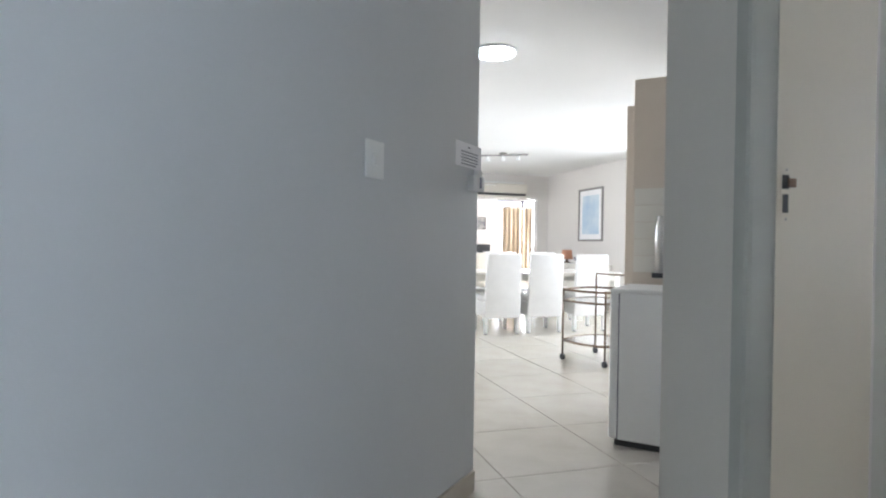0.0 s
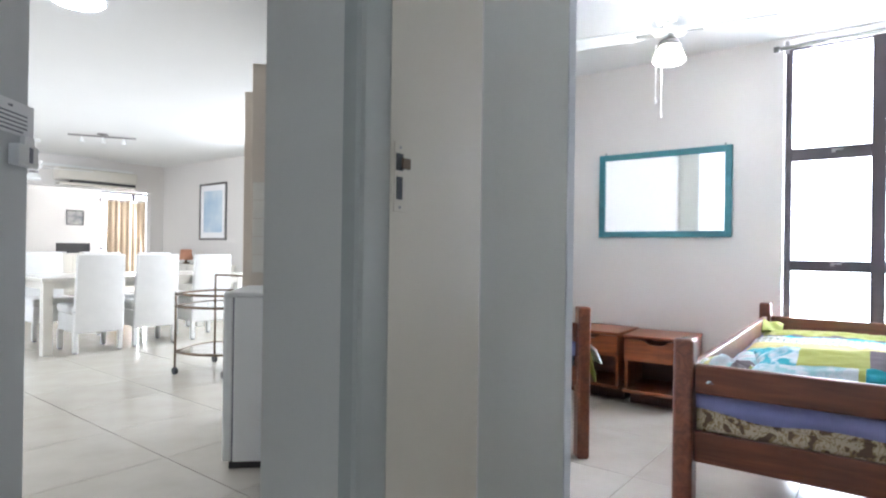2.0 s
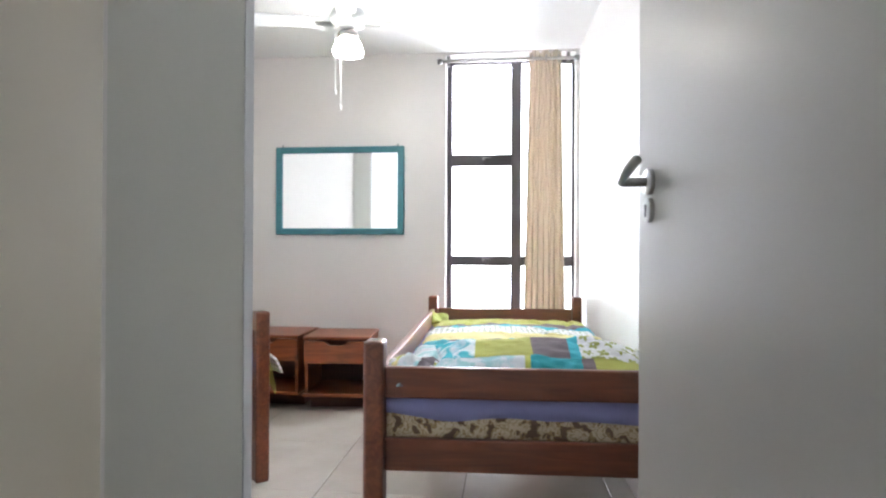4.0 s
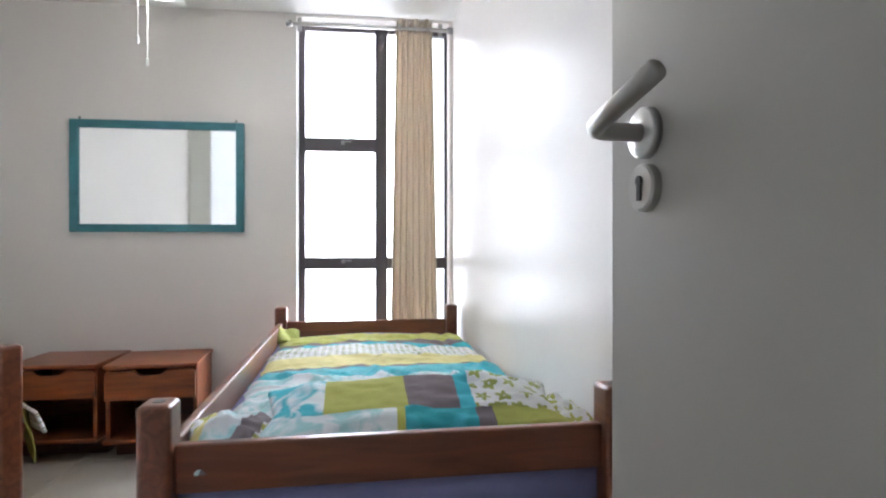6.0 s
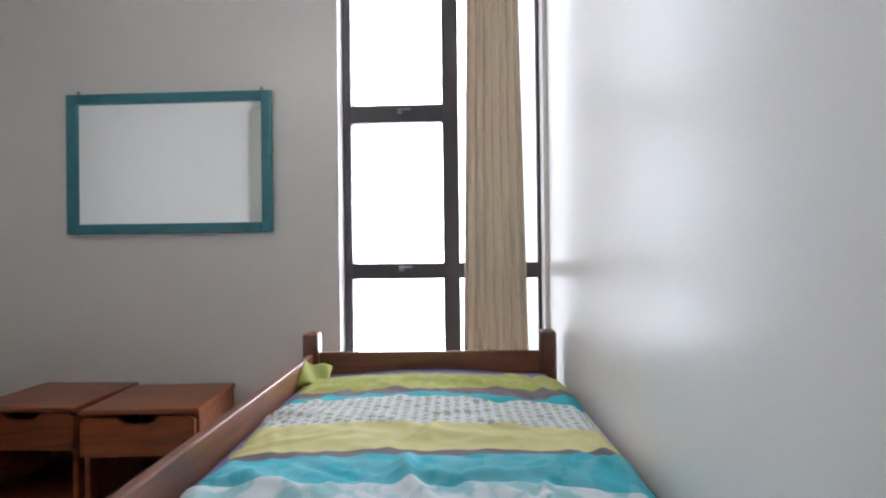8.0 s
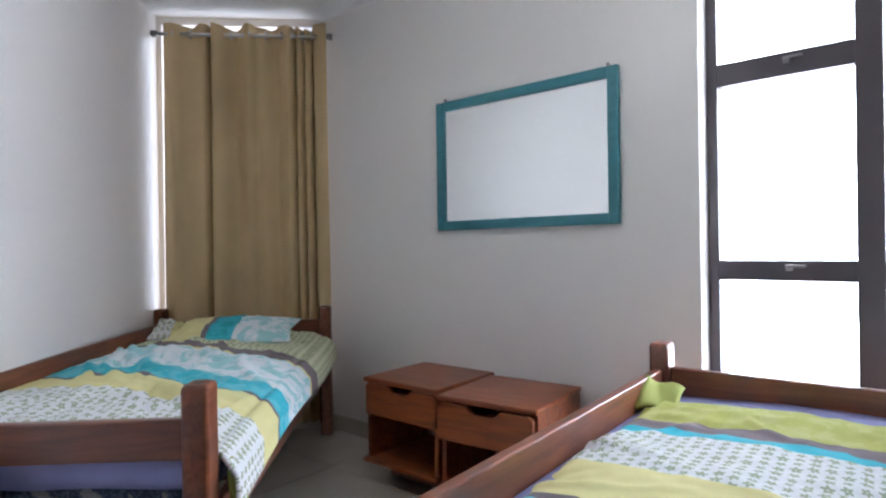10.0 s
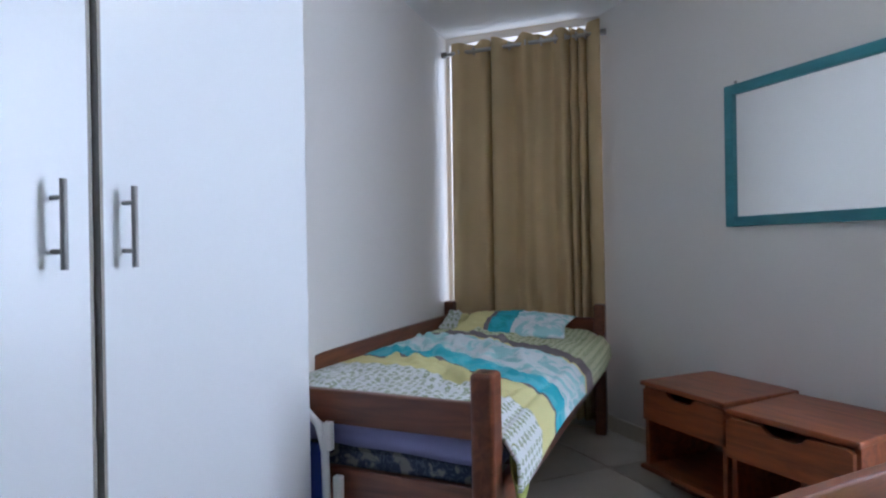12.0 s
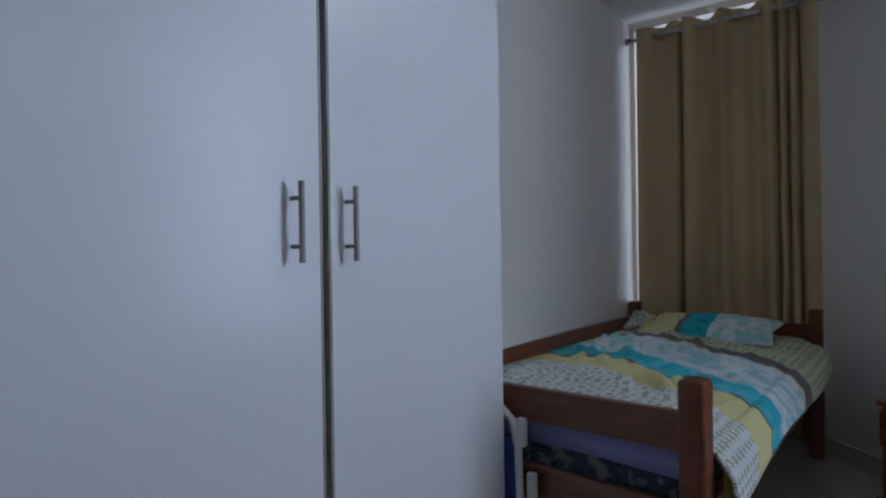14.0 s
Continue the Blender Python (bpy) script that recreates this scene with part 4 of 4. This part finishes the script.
# ---- ceiling fan ----
def ceiling_fan(x, y, turn, label, shade, drop=0.0, reach=0.515, chains=True):
    """drop: how far the rod lowers the motor below the short-rod place."""
    t = thing("ceiling_fan", pose(x, y, CEIL), label, "ceiling fan")
    part("canopy", lathe([(0.065, 0), (0.06, -0.03), (0.02, -0.05)]), M_PLASTIC, t, "", True)
    part("rod", tube([(0, 0, -0.045), (0, 0, -0.10 - drop)], 0.012, 12), M_PLASTIC, t)
    part("motor", lathe([(0.03, -0.095 - drop), (0.085, -0.105 - drop), (0.095, -0.14 - drop), (0.085, -0.175 - drop), (0.04, -0.195 - drop), (0.035, -0.215 - drop)]), M_PLASTIC, t, "", True)
    for k in range(4):
        b = part("blade", prism([(0.13, -0.045), (reach - 0.015, -0.065), (reach, -0.05), (reach, 0.05), (reach - 0.015, 0.065), (0.13, 0.045)], -0.003, 0.003, 0.0015), M_PLASTIC, t)
        b.matrix_basis = pose(0, 0, -0.165 - drop, 0, 0, turn + 90 * k) @ pose(0, 0, 0, 9, 0, 0)
        part("blade_iron", box(0.07, -0.018, -0.012, 0.17, 0.018, -0.006, 0.002), M_STEEL, b)
    part("lamp_holder", lathe([(0.045, -0.21 - drop), (0.055, -0.225 - drop), (0.05, -0.245 - drop)]), M_STEEL_DARK, t, "", True)
    part("glass_shade", lathe([(0.045, -0.244 - drop), (0.06, -0.262 - drop), (0.072, -0.29 - drop), (0.080, -0.315 - drop), (0.075, -0.328 - drop), (0.045, -0.338 - drop), (0.002, -0.342 - drop)]), shade, t, "frosted glass shade", True)
    for dx, z in ((0.012, -0.575), (-0.02, -0.52)) if chains else ():
        part("pull_chain", tube([(dx * 3, 0.05, -0.24), (dx * 3, 0.05, z)], 0.0022, 6), M_PLASTIC, t)
        part("chain_knob", lathe([(0.003, 0), (0.006, -0.01), (0.006, -0.03), (0.002, -0.035)], 10, (dx * 3, 0.05, z)), M_PLASTIC, t, "", True)


ceiling_fan(3.57, 2.25, -78, "white ceiling fan with a lit glass lamp", M_GLOBE)
ceiling_fan(3.03, 10.0, -14, "white ceiling fan on a long rod in the living room", M_PLASTIC, 0.19, 0.66, False)


# ---- passage wall fittings ----
def on_passage_wall(u, z):
    return DIAG @ pose(u, 2.33 / R2, z)


def switch():
    t = thing("light_switch", on_passage_wall((0.472 + 2.80) / R2, 1.255), "white plastic light switch plate on the passage wall", "light switch")
    part("plate", box(-0.046, -0.008, -0.056, 0.046, 0, 0.056, 0.003), M_PLASTIC, t)
    part("rocker", box(-0.012, -0.012, -0.018, 0.012, -0.007, 0.018, 0.002), M_PLASTIC, t)


def notice():
    t = thing("paper_notice", on_passage_wall((0.92 + 3.25) / R2, 1.355), "printed white paper notice taped to the wall", "notice")
    part("paper", box(-0.105, -0.0025, -0.045, 0.125, -0.0005, 0.050), M_PAPER, t)
    for k in range(5):
        part("text_line", box(-0.06, -0.0032, 0.012 - k * 0.012, 0.09 - 0.02 * (k == 4), -0.0026, 0.016 - k * 0.012), M_INK, t)
    part("heading", box(0.0, -0.0032, 0.030, 0.02, -0.0026, 0.036), M_INK, t)


def remote_holder():
    t = thing("remote_control_holder", on_passage_wall((0.955 + 3.285) / R2, 1.262), "grey-white remote control in a wall holder", "remote control")
    part("holder", box(-0.045, -0.030, -0.040, 0.055, 0, 0.020, 0.004), M_PLASTIC, t)
    part("remote", box(-0.005, -0.024, -0.025, 0.045, -0.008, 0.045, 0.004), M_PLASTIC, t)
    part("screen", box(0.005, -0.032, -0.03, 0.022, -0.029, 0.015, 0.001), mat("grey_screen", (0.18, 0.19, 0.23), 0.3), t)


switch(), notice(), remote_holder()


# ---- kitchen end ----
def fridge():
    m = Matrix.Translation((1.846, 3.667, 0)) @ pose(0, 0, 0, 0, 0, 45)   # local x along u, local -y towards the wall
    t = thing("bar_fridge", m, "white under-counter fridge seen from its side", "fridge")
    part("body", box(0, -0.56, 0.03, 0.50, -0.045, 0.775, 0.006), M_PLASTIC, t)
    part("door", box(0.0, -0.041, 0.035, 0.50, 0, 0.775, 0.008), M_PLASTIC, t)
    part("seal", box(0.004, -0.046, 0.04, 0.496, -0.040, 0.77), M_INK, t, "grey rubber door seal")
    part("top", box(-0.004, -0.565, 0.775, 0.504, 0.0, 0.795, 0.006), M_PLASTIC, t)
    part("plinth", box(0.005, -0.55, 0.0, 0.495, -0.03, 0.03), M_BLACK, t)


def kitchen_units():
    u = 6.35 / R2
    m = DIAG
    t = thing("tall_kitchen_unit", m, "cream tall kitchen unit with a slatted side panel", "kitchen unit")
    v1 = 1.83 / R2
    part("body", box(u, 0.60, 0.0, u + 0.6, v1, 2.01, 0.003), M_CREAM, t)
    part("end_post", box(u + 0.10, v1, 0.0, u + 0.6, v1 + 0.06, 1.88, 0.003), M_CREAM, t)
    for k in range(5):
        part("panel", box(u - 0.008, v1 - 0.30, 0.86 + k * 0.10, u - 0.001, v1 - 0.012, 0.957 + k * 0.10, 0.002), M_TABLE, t)
    part("label_plate", box(u - 0.006, v1 - 0.16, 1.325, u - 0.001, v1 - 0.06, 1.350, 0.001), M_PAPER, t, "small white label")
    w = thing("worktop", DIAG, "dark kitchen worktop behind the fridge", "worktop")
    part("slab", box(6.08 / R2 + 0.16, 0.60, 0.83, u - 0.010, 1.66 / R2, 0.86, 0.003), M_BLACK, w)
    part("base", box(6.08 / R2 + 0.165, 0.60, 0.0, u - 0.011, 1.62 / R2, 0.828), M_CREAM, w)
    h = thing("flask", DIAG @ pose(u - 0.06, 1.585 / R2, 0.861), "tall steel flask on the worktop", "flask")
    part("flask_body", lathe([(0.034, 0.0), (0.034, 0.26), (0.027, 0.29), (0.025, 0.33)]), M_STEEL, h, "", True)


fridge(), kitchen_units()


def drinks_trolley():
    a, b, c = Vector((2.684, 5.70, 0)), Vector((2.852, 5.29, 0)), Vector((3.146, 5.915, 0))
    mid = (a + b + c) / 3
    d = Vector((3.30, 5.48, 0))
    t = thing("drinks_trolley", pose(mid.x, mid.y, 0), "bronze drinks trolley with two glass shelves on castors", "trolley")
    L = [p - mid for p in (a, b, d, c)]

    def ring(z, r):
        pts = []
        for i in range(4):
            p, q = L[i], L[(i + 1) % 4]
            bow = ((p + q) / 2).normalized() * 0.06
            pts += [p.lerp(q, s) + bow * math.sin(math.pi * s) for s in (0, 0.25, 0.5, 0.75)]
        pts.append(pts[0])
        return tube([(p.x, p.y, z) for p in pts], r, 8), pts
    for z in (0.175, 0.53, 0.625):
        bm, pts = ring(z, 0.010)
        part("rail", bm, M_BRASS, t, "", True)
        if z < 0.6:
            part("glass_shelf", prism([(p.x, p.y) for p in pts[:-1]], z - 0.004, z + 0.004), M_GLASS, t, "clear glass shelf")
    for p in L:
        part("leg", tube([(p.x, p.y, 0.05), (p.x, p.y, 0.64)], 0.009, 10), M_BRASS, t, "", True)
        part("castor", [tube([(p.x - 0.012, p.y, 0.028), (p.x + 0.012, p.y, 0.028)], 0.028, 14), tube([(p.x, p.y, 0.03), (p.x, p.y, 0.075)], 0.008, 8)], M_BLACK, t)
    p, q = L[2], L[3]
    part("push_handle", tube([(p.x, p.y, 0.62), (p.x, p.y, 0.73), (p.x, p.y, 0.755), (q.x, q.y, 0.755), (q.x, q.y, 0.73), (q.x, q.y, 0.62)], 0.009, 10), M_BRASS, t, "", True)


drinks_trolley()


# ---- dining ----
def dining_chair(m, label):
    """Origin under the seat's middle, back towards local -y."""
    t = thing("dining_chair", m, label, "chair", "chairs round the dining table")
    w = 0.43
    bm = box(-w / 2, -0.245, 0.185, w / 2, -0.195, 0.915, 0.014, 3)
    for v in bm.verts:
        f = max(0, (v.co.z - 0.42) / 0.5)
        v.co.y -= 0.055 * f
        v.co.x *= 1 - 0.06 * f
    part("backrest", bm, M_WICKER, t, "", True)
    part("seat", box(-w / 2, -0.194, 0.36, w / 2, 0.215, 0.44, 0.02, 3), M_WICKER, t, "", True)
    part("apron", box(-w / 2 + 0.01, -0.193, 0.195, w / 2 - 0.01, 0.20, 0.359, 0.006), M_WICKER, t)
    part("seam", box(-w / 2 - 0.002, -0.252, 0.385, w / 2 + 0.002, -0.244, 0.392), M_INK, t, "grey seam band")
    for x in (-w / 2 + 0.025, w / 2 - 0.025):
        for y in (-0.215, 0.185):
            lg = part("leg", box(x - 0.019, y - 0.019, 0.012, x + 0.019, y + 0.019, 0.194, 0.003), M_WICKER, t)
            part("foot_cap", tube([(x, y, 0), (x, y, 0.012)], 0.015, 10), M_INK, lg)
    return t


c0 = dining_chair(pose(2.71, 7.37, 0, 0, 0, -2), "white high-backed dining chair pushed under the table")
for x, y, a in ((3.26, 7.40, -4), (3.86, 7.42, -3), (2.70, 8.38, 180), (3.32, 8.40, 178), (3.95, 8.38, 182), (1.90, 7.85, -90)):
    copy_thing(c0, pose(x, y, 0, 0, 0, a))


def dining_table():
    t = thing("dining_table", pose(2.26, 7.22, 0), "white lacquered dining table", "table")
    w, d, h = 2.05, 0.98, 0.695
    part("tabletop", box(0, 0, h - 0.035, w, d, h, 0.004), M_TABLE, t)
    part("apron", [box(0.06, 0.03, h - 0.10, w - 0.06, 0.05, h - 0.036), box(0.06, d - 0.05, h - 0.10, w - 0.06, d - 0.03, h - 0.036),
                   box(0.03, 0.06, h - 0.10, 0.05, d - 0.06, h - 0.036), box(w - 0.05, 0.06, h - 0.10, w - 0.03, d - 0.06, h - 0.036)], M_TABLE, t)
    for x in (0.02, w - 0.10):
        for y in (0.02, d - 0.10):
            part("leg", box(x, y, 0, x + 0.08, y + 0.08, h - 0.036, 0.004), M_TABLE, t)


dining_table()


def aircon():
    t = thing("air_conditioner", pose(3.72, 11.2, 1.90), "cream wall air conditioner above the opening", "air conditioner")
    part("casing", box(-0.08, -0.20, 0.075, 1.06, 0, 0.255, 0.02, 3), M_AC, t)
    part("louvre", box(0.12, -0.195, 0.036, 1.03, -0.06, 0.074, 0.004), M_BLACK, t, "dark outlet slot")
    part("flap", box(-0.06, -0.195, 0.0, 1.05, -0.02, 0.035, 0.003), M_AC, t)
    part("cover_strip", box(-0.25, -0.03, 0.27, 1.06, 0, 0.31, 0.004), M_PLASTIC, t)


aircon()


def framed(name, m, w, h, fw, art, frame_mat, label, mount=0.0):
    """Picture across local x, hung on a wall at local y = 0, seen from -y."""
    t = thing(name, m, label, "picture")
    for q in ((0, 0, fw, h), (w - fw, 0, w, h), (fw, 0, w - fw, fw), (fw, h - fw, w - fw, h)):
        part("frame_bar", box(q[0], -0.025, q[1], q[2], -0.001, q[3], 0.003), frame_mat, t)
    part("mount", box(fw - 0.002, -0.010, fw - 0.002, w - fw + 0.002, -0.002, h - fw + 0.002), M_PAPER, t)
    part("print", box(fw + mount, -0.013, fw + mount, w - fw - mount, -0.0105, h - fw - mount), art, t)
    return t


framed("framed_print", pose(5.31, 10.01, 1.10, 0, 0, -90), 0.755, 0.885, 0.03, M_ART, M_STEEL_DARK, "pale blue framed print on the living room wall", 0.09)
framed("small_picture", pose(4.968, 14.5, 1.40), 0.315, 0.30, 0.012, M_ART_DARK, M_BLACK, "small dark seascape picture on the sunroom wall")


def track_light():
    t = thing("track_light", pose(3.40, 8.88, CEIL), "ceiling track light with three spots", "track light")
    part("bar", box(-0.36, -0.012, -0.042, 0.36, 0.012, -0.024, 0.003), M_STEEL_DARK, t).matrix_basis = pose(0, 0, 0, 0, 0, -31)
    part("base", lathe([(0.06, 0), (0.06, -0.012), (0.02, -0.02), (0.02, -0.03)]), M_STEEL_DARK, t, "", True)
    for s in (-0.22, 0.0, 0.22):
        x, y = s * math.cos(radians(-31)), s * math.sin(radians(-31))
        part("spot", lathe([(0.010, -0.040), (0.016, -0.065), (0.034, -0.11)], 14, (x, y, 0)), M_PLASTIC, t, "", True)


def ceiling_lamp():
    t = thing("ceiling_lamp", pose(1.65, 4.82, CEIL), "round lit ceiling lamp", "ceiling lamp")
    part("rim", lathe([(0.15, 0), (0.15, -0.012), (0.14, -0.016)]), M_PLASTIC, t, "", True)
    part("diffuser", lathe([(0.139, -0.014), (0.12, -0.03), (0.06, -0.042), (0.002, -0.045)]), M_SPOT, t, "glowing white diffuser", True)


track_light(), ceiling_lamp()


def sideboard():
    t = thing("sideboard", pose(4.86, 9.0, 0), "low white sideboard against the wall", "sideboard")
    part("body", box(0, 0, 0.06, 0.44, 1.6, 0.70, 0.004), M_TABLE, t)
    part("top", box(-0.01, -0.01, 0.70, 0.445, 1.61, 0.73, 0.004), M_TABLE, t)
    part("plinth", box(0.03, 0.03, 0, 0.42, 1.57, 0.06), M_TABLE, t)
    for k in range(3):
        part("door", box(-0.016, 0.02 + k * 0.53, 0.08, -0.001, 0.52 + k * 0.53, 0.69, 0.003), M_TABLE, t)
    l = thing("table_lamp", pose(5.05, 9.95, 0.73), "small terracotta table lamp on the sideboard", "table lamp")
    part("base", lathe([(0.05, 0), (0.05, 0.015), (0.02, 0.03), (0.015, 0.08)]), M_BRASS, l, "", True)
    part("shade", lathe([(0.10, 0.06), (0.08, 0.22)]), M_TERRA, l, "", True)
    b = thing("bowl", pose(5.05, 9.45, 0.73), "dark round bowl on the sideboard", "bowl")
    part("shell", lathe([(0.05, 0), (0.12, 0.06), (0.14, 0.11), (0.13, 0.11), (0.10, 0.05)]), M_INK, b, "", True)


sideboard()


def sunroom_cabinet():
    t = thing("tv_cabinet", pose(4.45, 14.10, 0), "white cabinet in the sunroom", "cabinet")
    part("body", box(0, 0, 0.05, 1.0, 0.39, 0.80, 0.004), M_TABLE, t)
    part("top", box(-0.02, -0.02, 0.80, 1.02, 0.39, 0.83, 0.004), M_TABLE, t)
    part("plinth", box(0.02, 0.02, 0, 0.98, 0.38, 0.05), M_TABLE, t)
    for x in (0.01, 0.505):
        part("door", box(x, -0.016, 0.07, x + 0.485, -0.001, 0.79, 0.003), M_TABLE, t)
    s = thing("television", pose(4.98, 14.0, 0.831), "small dark television on the cabinet", "television")
    part("screen", box(-0.30, 0.14, 0.03, 0.30, 0.17, 0.20, 0.004), M_BLACK, s)
    part("stand", box(-0.10, 0.10, 0, 0.10, 0.20, 0.03, 0.003), M_BLACK, s)


sunroom_cabinet()

# ---- outside ----
structure("backdrop", box(14.0, -14, -3.3, 14.1, 16, 14), glow("hazy_white_sky", (0.93, 0.97, 1.0), 4.0), "bright white haze outside the windows")
structure("backdrop", box(-6, 24.0, -3.3, 18, 24.1, 12), glow("hazy_white_sky_far", (0.97, 0.98, 1.0), 3.0), "bright white haze beyond the sunroom")

# ---- floor tiles ----
fl = structure("floor", box(-1.4, -1.13, -0.12, 7.43, 14.65, -0.0035), M_GROUT, "floor of large beige ceramic tiles")
TS, GAP = 0.60, 0.004
tile_mesh = mesh_of(box(GAP / 2, GAP / 2, -0.010, TS - GAP / 2, TS - GAP / 2, 0.0, 0.0012, 1), "tile", M_TILE)
count, rest = 0, []
for i in range(-8, 9):
    for j in range(-6, 21):
        x, y = 2.96 + TS * (i - 1), 2.20 + TS * j
        if x < -1.4 or x > 7.3 or y > 14.5:
            continue
        near = -1.0 <= x <= 5.3 and -0.9 <= y <= 11.2
        if near and count < 290:
            ob = new("tile", tile_mesh)
            ob.parent = fl
            ob.location = (x, y, 0)
            count += 1
        else:
            rest.append(moved(box(GAP / 2, GAP / 2, -0.010, TS - GAP / 2, TS - GAP / 2, 0.0), pose(x, y, 0)))
if rest:
    tagged(part("tiles", rest, M_TILE, fl), kind="stuff")
